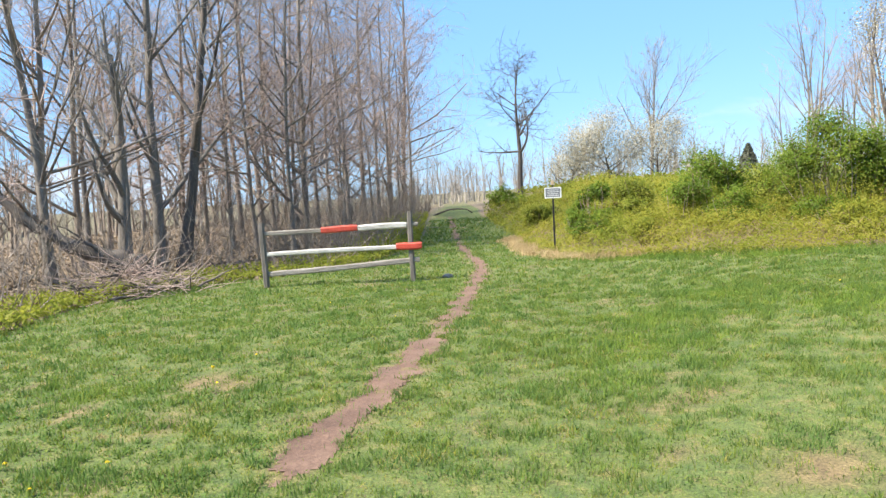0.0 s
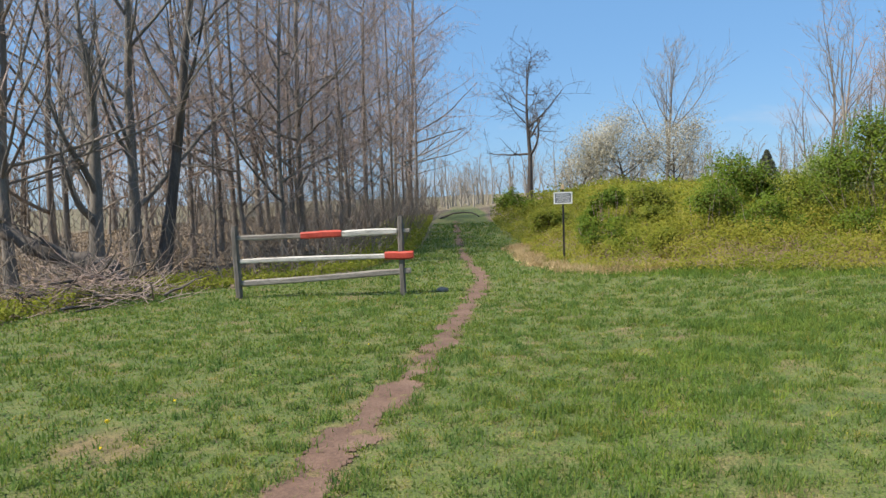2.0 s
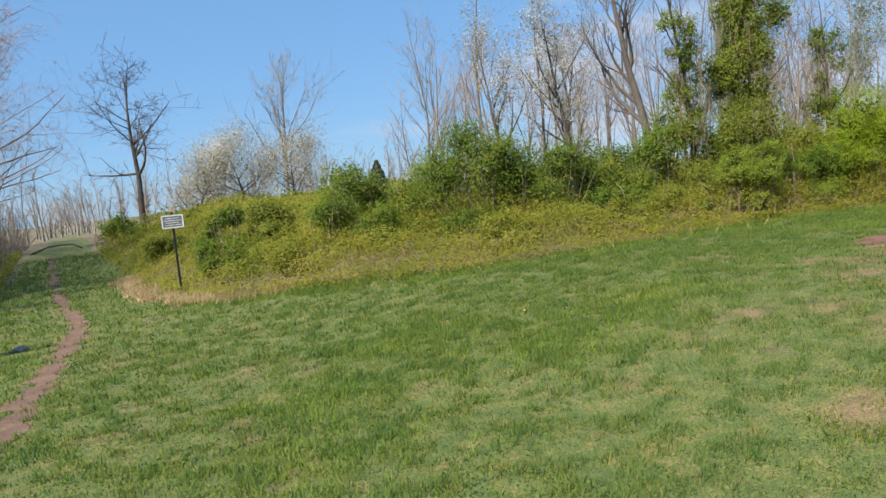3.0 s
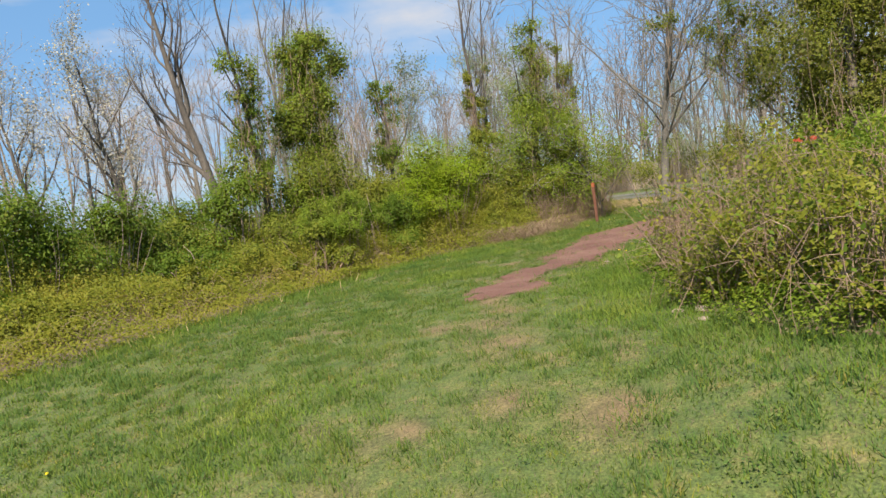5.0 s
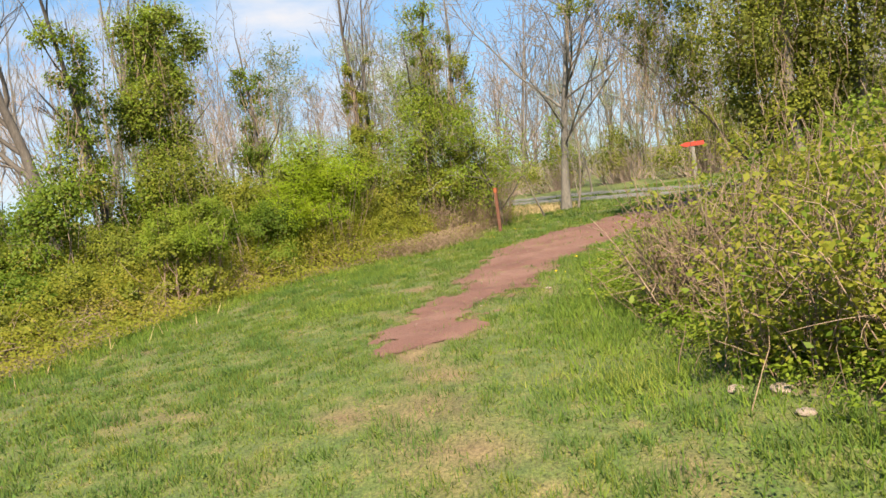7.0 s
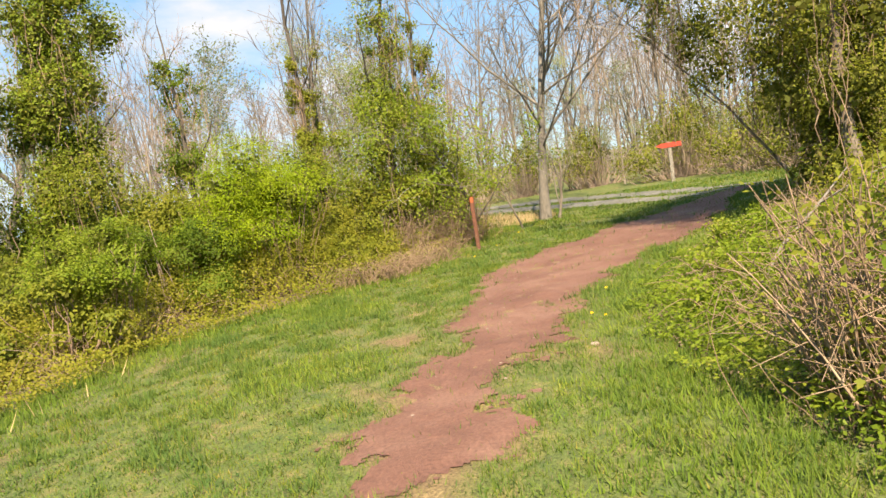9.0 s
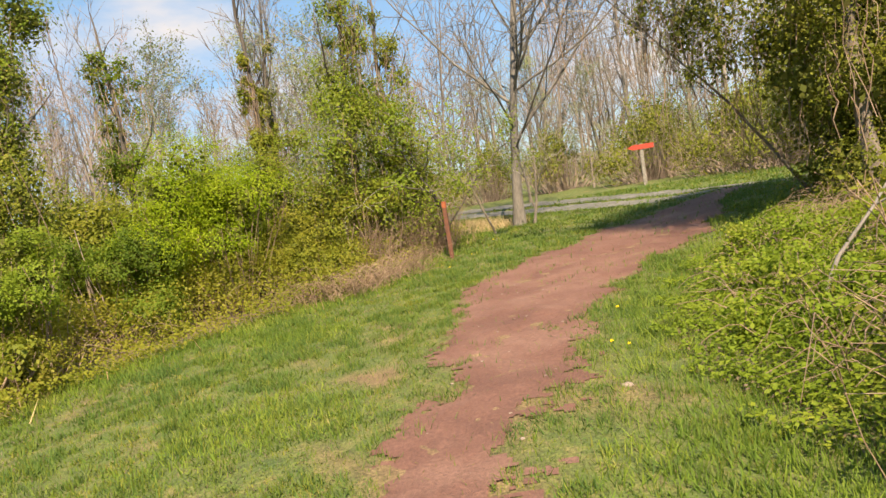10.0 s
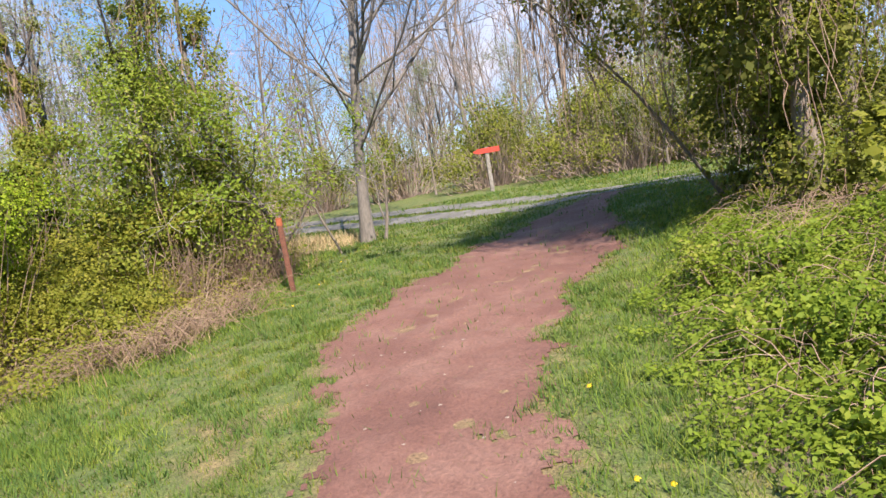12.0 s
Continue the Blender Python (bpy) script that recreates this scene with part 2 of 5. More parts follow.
def tube_mesh(name, lines, sides=lambda level: (9, 5, 3, 3)[min(level, 3)]):
    """Tapered tubes round polylines: (points, radii, level) each, worked out in batches of one length."""
    batches = {}
    for pts, rad, level in lines:
        batches.setdefault((len(pts), sides(level)), []).append((pts, rad))
    vs, fs, n0 = [], [], 0
    for (m, k), some in batches.items():
        pts, rad = np.stack([p for p, _ in some]), np.stack([r for _, r in some])
        d = unit(np.gradient(pts, axis=1))
        ref = np.where(np.abs(d[..., 2:3]) > 0.9, np.array([1.0, 0, 0]), np.array([0, 0, 1.0]))
        a = unit(np.cross(d, ref))
        b = np.cross(d, a)
        ang = np.linspace(0, 2 * np.pi, k, endpoint=False)
        ring = pts[:, :, None] + rad[:, :, None, None] * (np.cos(ang)[:, None] * a[:, :, None] + np.sin(ang)[:, None] * b[:, :, None])
        o, i, j = np.meshgrid(np.arange(len(some)) * m * k + n0, np.arange(m - 1) * k, np.arange(k), indexing="ij")
        j2 = (j + 1) % k
        fs.append(np.stack([o + i + j, o + i + j2, o + i + k + j2, o + i + k + j], -1).reshape(-1, 4))
        vs.append(ring.reshape(-1, 3))
        n0 += len(some) * m * k
    return raw_mesh(name, np.concatenate(vs), np.concatenate(fs))


def unit(v):
    return v / (np.linalg.norm(v, axis=-1, keepdims=True) + 1e-9)


def leaf_mesh(name, rng, pos, out, length, width=0.6, wild=0.7):
    """A four-cornered, slightly folded leaf at each place, facing roughly out."""
    n = len(pos)
    length = np.broadcast_to(length, n) * rng.uniform(0.7, 1.3, n)
    nor = unit(unit(out) + wild * rng.normal(size=(n, 3)))
    a = unit(np.cross(nor, rng.normal(size=(n, 3))))
    b = np.cross(nor, a)
    L, W = length[:, None] / 2, length[:, None] * width / 2
    v = np.stack([pos - a * L, pos + b * W + nor * W * 0.3, pos + a * L, pos - b * W + nor * W * 0.3], 1)
    return raw_mesh(name, v.reshape(-1, 3), np.arange(4 * n).reshape(n, 4))


def blade_mesh(name, rng, x, y, z, tall, wide):
    """Leaning blades of grass, each a foot and a point."""
    n = len(x)
    az, lean = rng.uniform(0, 2 * np.pi, n), rng.uniform(0.1, 1.0, n)
    turn = az + rng.uniform(0.6, 2.5, n)
    d = np.stack([np.cos(az), np.sin(az), np.zeros(n)], -1)
    s = np.stack([np.cos(turn), np.sin(turn), np.zeros(n)], -1) * (wide / 2)[:, None]
    p = np.stack([x, y, z - 0.005], -1)
    tip = p + np.array([0, 0, 1.0]) * (tall * (1 - 0.4 * lean))[:, None] + d * (tall * lean)[:, None]
    v = np.stack([p - s, p + s, tip], 1).reshape(-1, 3)
    return raw_mesh(name, v, np.arange(3 * n).reshape(n, 3))


# ---- the lie of the land ----
def ease(v):
    v = np.clip(v, 0, 1)
    return v * v * (3 - 2 * v)


def waves(x, y, size, seed=0.0):
    """Smooth uneven values, about -1 to 1, over the ground."""
    x, y = np.asarray(x) / size, np.asarray(y) / size
    return (np.sin(1.7 * x + 2.1 * np.sin(0.9 * y + seed) + seed) + np.sin(2.3 * y + 1.7 * np.sin(1.3 * x - seed) + 2 * seed)
            + 0.6 * np.sin(4.1 * x - 3.3 * y + 3 * seed) + 0.5 * np.sin(5.3 * y + 4.7 * x + seed)) / 3.1


LATTICE = np.random.default_rng(3).random((256, 256))


def specks(x, y, size, seed=0, octaves=2):
    """Uneven values without a repeat, about 0 to 1, over the ground."""
    total, weight, share = 0.0, 0.0, 1.0
    for k in range(octaves):
        u, v = np.asarray(x) / size + 17.3 * seed + 5.1 * k, np.asarray(y) / size + 31.7 * seed + 9.7 * k
        i, j = np.floor(u).astype(int), np.floor(v).astype(int)
        fu, fv = ease(u - i), ease(v - j)
        i, j, i2, j2 = i & 255, j & 255, (i + 1) & 255, (j + 1) & 255
        n = (LATTICE[i, j] * (1 - fu) + LATTICE[i2, j] * fu) * (1 - fv) + (LATTICE[i, j2] * (1 - fu) + LATTICE[i2, j2] * fu) * fv
        total, weight, share, size = total + share * n, weight + share, share * 0.55, size * 0.45
    return total / weight


def height(x, y):
    x, y = np.asarray(x, float), np.asarray(y, float)
    return (-0.2 - 0.2 * ease((y - 6) / 10) + 0.52 * ease((x - 1) / 7.5) + 0.25 * ease((6.2 - y) / 2) * ease((x - 4) / 3) * ease((26 - x) / 6)
            + 0.6 * ease((y - 22) / 30) + 0.55 * ease((y - 14) / 20) * ease((x - 3) / 6) - 0.9 * ease((-14 - x) / 25) + 0.02 * waves(x, y, 0.7) + 0.008 * waves(x, y, 0.17, 2))


def along(line, x, y):
    """Distance of places from a polyline of (x, y, half_width...), and the values there."""
    line = np.asarray(line, float)
    best, vals = np.full(np.shape(x), 1e9), np.zeros(np.shape(x))
    for p, q in zip(line[:-1], line[1:]):
        d = q[:2] - p[:2]
        t = np.clip(((x - p[0]) * d[0] + (y - p[1]) * d[1]) / (d @ d), 0, 1)
        r = np.hypot(x - p[0] - t * d[0], y - p[1] - t * d[1])
        near = r < best
        best = np.where(near, r, best)
        if line.shape[1] > 2:
            vals = np.where(near, p[2] + t * (q[2] - p[2]), vals)
    return best, vals


def inside(poly, x, y):
    c = np.zeros(np.shape(x), bool)
    for (x0, y0), (x1, y1) in zip(poly, poly[1:] + poly[:1]):
        c ^= ((y0 > y) != (y1 > y)) & (x < (x1 - x0) * (y - y0) / (y1 - y0 + 1e-12) + x0)
    return c


WALKED = [(0, 0), (0.36, 2.3), (1.1, 3.4), (2.9, 5.1), (4.4, 6.0), (6.6, 7.0), (8.8, 7.7), (10.1, 8.0), (13, 8)]
TRAIL = [(-1.02, 4.25, 0.1), (-0.95, 4.6, 0.18), (-0.78, 5.6, 0.18), (-0.52, 6.8, 0.15), (-0.25, 8.3, 0.15), (0.05, 10, 0.17), (0.32, 12.5, 0.17), (0.72, 16, 0.19), (0.92, 18.5, 0.2), (0.68, 21.5, 0.18), (0.5, 25, 0.16), (0.45, 32, 0.15), (0.3, 42, 0.15)]
PATH = [(9.7, 8.12, 0.12), (10.3, 8.1, 0.38), (11.5, 8.03, 0.36), (12.5, 8.0, 0.42), (13.5, 8.0, 0.52), (14.5, 7.9, 0.72), (15.8, 7.7, 0.98), (17, 7.2, 1.02), (18, 6.6, 1.05), (19.2, 6.1, 0.95), (20.5, 5.4, 0.7), (21.6, 4.6, 0.5)]
ROAD = [(44, 26, 1.5), (36, 16, 1.5), (30.3, 10, 1.45), (26.6, 7, 1.4), (24.4, 4.9, 1.35), (22.2, 2.5, 1.3), (20, -0.5, 1.3), (17, -5, 1.3), (12, -14, 1.3)]
NORTH_EDGE = [(2.3, 40), (2.6, 28), (2.75, 20), (3.5, 17.3), (4.4, 16.2), (5.5, 14.6), (6.3, 13.4), (7.3, 12.7), (9, 12.3), (11, 12.3), (13, 12.3), (14.5, 12.1), (15.8, 11.2), (17, 10.4), (18.3, 10.1), (20.5, 10), (22, 9.6), (24, 10.6), (28, 13), (36, 22)]
NORTH = NORTH_EDGE + [(60, 60), (60, 120), (2.5, 120)]
SOUTH_EDGE = [(6.2, 1), (6.1, 4.0), (6.9, 4.8), (7.5, 5.25), (8.0, 5.6), (8.8, 5.95), (10.2, 6.35), (11, 6.6), (12, 6.85), (13, 6.8), (14, 6.55), (15, 6.25), (16.5, 5.3), (17.8, 4.5), (18.6, 3.2), (18.2, 0)]
SOUTH = SOUTH_EDGE + [(12, -10), (6, -10)]
WEST_EDGE = [(-6.2, -5), (-6.4, 5), (-6.7, 10.3), (-7.2, 13.5), (-6.6, 16), (-5.2, 17.3), (-3.2, 18.3), (-2.2, 20), (-1.2, 25), (-0.7, 32), (-0.6, 45), (0, 60)]
WEST = WEST_EDGE + [(0, 200), (-200, 200), (-200, -5)]
BARE = [(-2.45, 6.7, 0.5), (2.1, 4.0, 0.45), (2.05, 5.5, 0.2), (0.35, 5.1, 0.2), (6.5, 6.5, 0.35), (6.2, 5.8, 0.4), (8.2, 7.4, 0.4), (8.1, 8.0, 0.25), (7.5, 7.0, 0.4), (5.9, 7.0, 0.25), (8.9, 7.5, 0.4), (9.4, 7.9, 0.4), (4.6, 5.2, 0.3), (12.6, 9.0, 0.35), (13.7, 9.1, 0.3)]


def trail_edge(x, y):
    """Metres outside (+) or inside (-) the ragged edge of the narrow trail."""
    d, w = along(TRAIL, x, y)
    return d - w + 0.4 * (specks(x, y, 0.3, 1, 4) - 0.5) + 0.1 * ease((y - 9) / 9) * specks(x, y, 0.7, 4)


def path_edge(x, y):
    """Metres outside (+) or inside (-) the ragged edge of the soil path."""
    d, w = along(PATH, x, y)
    rag = 0.85 + 0.5 * ease((13.5 - x) / 3)
    return d - w + rag * (0.75 * (specks(x, y, 0.42, 2, 4) - 0.5) + 0.25 * (specks(x, y, 0.1, 6, 2) - 0.5))


def bare_soil(x, y):
    """1 on trodden soil, 0 on full turf."""
    a = ease(0.5 - trail_edge(x, y) / 0.2)
    b = ease(0.5 - path_edge(x, y) / 0.24)
    c = 0.6 * ease((specks(x, y, 0.5, 8, 4) - 0.66) / 0.12)
    rag = specks(x, y, 0.3, 9, 3) - 0.5
    for px, py, r in BARE:
        c = np.maximum(c, 0.9 * ease(1.0 - np.hypot(x - px, (y - py) * 1.3) / (r * 1.3) + 1.6 * rag))
    return np.clip(np.maximum(np.maximum(a, b), c), 0, 1)


def grid_mesh(name, xs, ys, lift=0.0, keep=None):
    X, Y = np.meshgrid(xs, ys, indexing="ij")
    Z = height(X, Y) + lift
    v = np.stack([X, Y, Z], -1).reshape(-1, 3)
    i, j = np.meshgrid(np.arange(len(xs) - 1), np.arange(len(ys) - 1), indexing="ij")
    i, j = i.ravel(), j.ravel()
    if keep is not None:
        k = keep((xs[i] + xs[i + 1]) / 2, (ys[j] + ys[j + 1]) / 2)
        i, j = i[k], j[k]
    n = len(ys)
    f = np.stack([i * n + j, (i + 1) * n + j, (i + 1) * n + j + 1, i * n + j + 1], -1)
    used, inv = np.unique(f, return_inverse=True)
    return raw_mesh(name, v[used], inv.reshape(-1, 4))


def ground_material():
    m = bpy.data.materials.new("turf_and_soil")
    m.use_nodes = True
    nt = m.node_tree
    b = nt.nodes["Principled BSDF"]
    at = nt.nodes.new("ShaderNodeAttribute")
    at.attribute_name = "cover"
    sep = nt.nodes.new("ShaderNodeSeparateColor")
    nt.links.new(at.outputs["Color"], sep.inputs["Color"])
    n1, n2, n3 = noise_node(nt, 0.5, 6), noise_node(nt, 6.0, 6, 0.7), noise_node(nt, 60.0, 5, 0.7)
    turf = ramp_node(nt, [(0.32, (0.055, 0.095, 0.022)), (0.52, (0.10, 0.13, 0.03)), (0.72, (0.19, 0.16, 0.06))])
    nt.links.new(n2.outputs["Fac"], turf.inputs["Fac"])
    soil = ramp_node(nt, [(0.3, (0.14, 0.08, 0.045)), (0.55, (0.20, 0.13, 0.07)), (0.75, (0.28, 0.2, 0.1))])
    nt.links.new(n2.outputs["Fac"], soil.inputs["Fac"])
    litter = ramp_node(nt, [(0.3, (0.10, 0.075, 0.045)), (0.5, (0.19, 0.14, 0.09)), (0.7, (0.27, 0.21, 0.14))])
    nt.links.new(n2.outputs["Fac"], litter.inputs["Fac"])
    far = ramp_node(nt, [(0.35, (0.10, 0.095, 0.045)), (0.6, (0.15, 0.125, 0.07)), (0.8, (0.2, 0.16, 0.10))])
    nt.links.new(n1.outputs["Fac"], far.inputs["Fac"])
    c = mixed(nt, sep.outputs["Red"], turf.outputs["Color"], soil.outputs["Color"])
    c = mixed(nt, sep.outputs["Green"], c, litter.outputs["Color"])
    c = mixed(nt, sep.outputs["Blue"], c, far.outputs["Color"])
    g = ramp_node(nt, [(0.32, (0.35, 0.35, 0.35)), (0.68, (1.6, 1.6, 1.6))])
    nt.links.new(n3.outputs["Fac"], g.inputs["Fac"])
    nt.links.new(mixed(nt, 1.0, c, g.outputs["Color"], "MULTIPLY"), b.inputs["Base Color"])
    b.inputs["Roughness"].default_value = 0.95
    bp = nt.nodes.new("ShaderNodeBump")
    bp.inputs["Strength"].default_value, bp.inputs["Distance"].default_value = 0.6, 0.02
    nt.links.new(n3.outputs["Fac"], bp.inputs["Height"])
    nt.links.new(bp.outputs["Normal"], b.inputs["Normal"])
    return m


def build_ground():
    out = np.array([2, 5, 9, 15, 24, 40, 70, 130, 260, 600, 1500.0])
    xs = np.concatenate([-14 - out[::-1], np.arange(-14, 34.01, 0.24), 34 + out])
    ys = np.concatenate([-6 - out[::-1], np.arange(-6, 44.01, 0.24), 44 + out])
    me = grid_mesh("ground", xs, ys)
    co = np.empty(len(me.vertices) * 3, np.float32)
    me.vertices.foreach_get("co", co)
    x, y = co[0::3].astype(float), co[1::3].astype(float)
    cover_at = me.color_attributes.new("cover", "FLOAT_COLOR", "POINT")
    wild = inside(NORTH, x, y) | inside(SOUTH, x, y) | inside(WEST, x, y)
    c = np.stack([bare_soil(x, y), wild * (0.35 + 0.65 * ease(np.minimum(np.minimum(along(NORTH_EDGE, x, y)[0], along(SOUTH_EDGE, x, y)[0]), along(WEST_EDGE, x, y)[0]) / 0.8)), ease((np.hypot(x, y - 15) - 42) / 25), np.ones_like(x)], -1)
    cover_at.data.foreach_set("color", c.astype(np.float32).ravel())
    tagged(place("ground", me, ground_material(), smooth=True), "mown green turf with bare soil patches and leaf litter", "ground", kind="structure")


build_ground()
fine = np.arange(0, 60, 0.03)
tagged(place("dirt_path", grid_mesh("dirt_path", 9.0 + fine[:435], 4.0 + fine[:175], 0.006, lambda x, y: path_edge(x, y) < 0.0), DIRT, smooth=True),
       "bare trodden reddish soil path through the turf", "path", kind="structure")
tagged(place("dirt_trail", grid_mesh("dirt_trail", -1.8 + fine[:110], 3.9 + fine[:1280], 0.006, lambda x, y: trail_edge(x, y) < 0.0), DRY_SOIL, smooth=True),
       "narrow bare reddish soil trail in the grass", "trail", kind="structure")
road_x, road_y = np.arange(11, 46, 0.16), np.arange(-15, 27, 0.16)


def on_road(x, y):
    d, w = along(ROAD, x, y)
    return (d < w + 0.15 * waves(x, y, 0.5, 4)) & (np.abs(d) > 0.28 + 0.15 * waves(x, y, 0.6, 1))


tagged(place("gravel_road", grid_mesh("gravel_road", road_x, road_y, 0.012, on_road), GRAVEL, smooth=True), "grey gravel track with a grassy middle strip", "road", kind="structure")


# ---- trees and shrubs ----
def limbs(rng, p, d, length, r0, r1, n, wobble, rise):
    """Many wandering limbs at once: points (m, n + 1, 3) and radii (m, n + 1)."""
    p, d, length, r0, r1 = np.asarray(p, float), unit(np.asarray(d, float)), np.asarray(length, float), np.asarray(r0, float), np.asarray(r1, float)
    pts = [p]
    for _ in range(n):
        d = unit(d + wobble * rng.normal(size=d.shape) + np.array([0, 0, rise]))
        pts.append(pts[-1] + d * (length / n)[:, None])
    t = np.linspace(0, 1, n + 1)
    return np.stack(pts, 1), r0[:, None] + (r1 - r0)[:, None] * t


def limb(rng, p, d, length, r0, r1, n, wobble, rise):
    pts, rad = limbs(rng, [p], [d], [length], [r0], [r1], n, wobble, rise)
    return pts[0], rad[0]


def grow(rng, tall, radius, kids=(9, 6, 5), first=0.35, spread=50, ratio=0.45, lean=(0, 0), wobble=0.05, rise=0.08, stop=1.0, thin=0.007, finer=0.62, stout=1.0):
    """The limbs of a bare tree from the origin: lists of (points, radii, level)."""
    trunk, rad = limb(rng, (0, 0, -0.15), (lean[0], lean[1], 1), tall, radius, radius * 0.12, 14, wobble, 0.03)
    rad[0] *= 1.5
    rad[1] *= 1.12
    if stop < 1:
        k = max(3, int(15 * stop))
        trunk, rad = trunk[:k], rad[:k]
    lines, pts, rr = [(trunk, rad, 0)], trunk[None], rad[None]
    for level, count in enumerate(kids, 1):
        m, last = pts.shape[0], pts.shape[1] - 1
        span = np.linalg.norm(np.diff(pts, axis=1), axis=2).sum(1)
        if level == 1:
            t = np.clip(np.linspace(first, 0.97, count)[None] + rng.normal(size=(m, count)) * 0.02, 0.05, 0.985)
        else:
            t = 1 - 0.8 * rng.random((m, count)) ** 1.15
        i = t * last
        k = np.minimum(i.astype(int), last - 1)
        row = np.arange(m)[:, None]
        f = (i - k)[..., None]
        p = (pts[row, k] * (1 - f) + pts[row, k + 1] * f).reshape(-1, 3)
        r = (rr[row, k] * (1 - f[..., 0]) + rr[row, k + 1] * f[..., 0]).ravel()
        d = unit(pts[row, k + 1] - pts[row, k]).reshape(-1, 3)
        side = unit(np.cross(d, rng.normal(size=d.shape)))
        a = np.radians(spread * rng.uniform(0.6, 1.3, len(d)))[:, None]
        size = np.repeat(span, count) * (ratio * (1.15 - 0.65 * t.ravel()) if level == 1 else finer * rng.uniform(0.4, 1.0, len(d))) * rng.uniform(0.65, 1.25, len(d))
        r0 = np.maximum(thin * (1.0, 0.85, 0.6, 0.5)[min(level - 1, 3)], r * rng.uniform(0.42, 0.68, len(d)) * (stout if level == 1 else 1.0))
        pts, rr = limbs(rng, p, d * np.cos(a) + side * np.sin(a), size, r0, np.maximum(thin * 0.45, r0 * 0.25), (8, 4, 2, 2)[min(level - 1, 3)], wobble * (2.2 if level == 1 else 3.0), rise)
        lines += [(one, two, level) for one, two in zip(pts, rr)]
    return lines


def bare_tree(name, label, at, rng, tall, radius, bark, twig, group="", category="tree", **how):
    e = base(name, *at, label, category, group)
    rng = dice(*at)
    lines = grow(rng, tall, radius, **how)
    place("trunk", tube_mesh("trunk", [l for l in lines if l[2] < 2]), bark, e, smooth=True)
    place("crown", tube_mesh("crown", [l for l in lines if l[2] >= 2]), twig, e, "bare leafless twigs")
    return e


def lobe_leaves(rng, lobes, count, size, clumps=44, tight=0.19, width=0.6, name="leaves"):
    """Leaves in clumps over rounded lobes (x, y, z, radius, flatness)."""
    lobes = np.asarray(lobes, float)
    share = lobes[:, 3] ** 2 / (lobes[:, 3] ** 2).sum()
    pos, out = [], []
    for (x, y, z, r, flat), w in zip(lobes, share):
        k = max(6, int(clumps * min(2.0, r / 0.6)))
        c = unit(rng.normal(size=(k, 3)))
        c[:, 2] = np.abs(c[:, 2]) * rng.choice([1, 1, 1, -0.6], k)
        c = c * rng.uniform(0.55, 1.08, (k, 1))
        n = int(count * w)
        pick = rng.integers(0, k, n)
        q = c[pick] + rng.normal(size=(n, 3)) * tight * rng.uniform(0.6, 1.3, (k, 1))[pick]
        pos.append(np.array([x, y, z]) + q * r * np.array([1, 1, flat]))
        out.append(q + np.array([0, 0, 0.5]))
    return leaf_mesh(name, rng, np.concatenate(pos), np.concatenate(out), size, width, 0.42)


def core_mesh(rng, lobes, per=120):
    """Broad filler leaves for the inside of a bush; their dark colour stands for its shade."""
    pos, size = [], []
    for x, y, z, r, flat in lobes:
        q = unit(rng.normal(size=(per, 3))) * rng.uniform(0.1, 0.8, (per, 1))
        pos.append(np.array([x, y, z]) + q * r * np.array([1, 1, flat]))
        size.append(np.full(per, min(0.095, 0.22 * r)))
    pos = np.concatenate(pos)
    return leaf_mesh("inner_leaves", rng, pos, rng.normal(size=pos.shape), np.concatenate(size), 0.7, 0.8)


def stems(rng, lobes, count, radius=0.012, name="stems"):
    """Bent stems that rise from the foot into the lobes."""
    lines = []
    for _ in range(count):
        x, y, z, r, flat = lobes[rng.integers(len(lobes))]
        goal = np.array([x, y, z]) + rng.normal(size=3) * r * np.array([0.55, 0.55, 0.5 * flat])
        foot = np.array([goal[0] * 0.45, goal[1] * 0.45, -0.08]) + rng.normal(size=3) * np.array([0.12, 0.12, 0])
        t = np.linspace(0, 1, 6)[:, None]
        bend = rng.normal(size=3) * 0.18 * r
        pts = foot + (goal - foot) * t + bend * np.sin(t * 3.1) + rng.normal(size=(6, 3)) * 0.02
        lines.append((pts, np.linspace(radius, radius * 0.35, 6) * rng.uniform(0.6, 1.5), 3))
    return tube_mesh(name, lines)


def twig_leaves(rng, lines, count, size, spread, low=0.0, sprays=0):
    """Young leaves along the outer twigs of a tree or shrub."""
    spots = np.concatenate([l[0][1:] for l in lines if l[2] >= 1])
    spots = spots[spots[:, 2] > low]
    if sprays:
        spots = spots[rng.permutation(len(spots))[:sprays]]
    pos = spots[rng.integers(0, len(spots), count)] + rng.normal(size=(count, 3)) * spread
    return leaf_mesh("leaves", rng, pos, pos * np.array([0.4, 0.4, 0]) + np.array([0, 0, 1.0]), size, 0.6, 0.65)


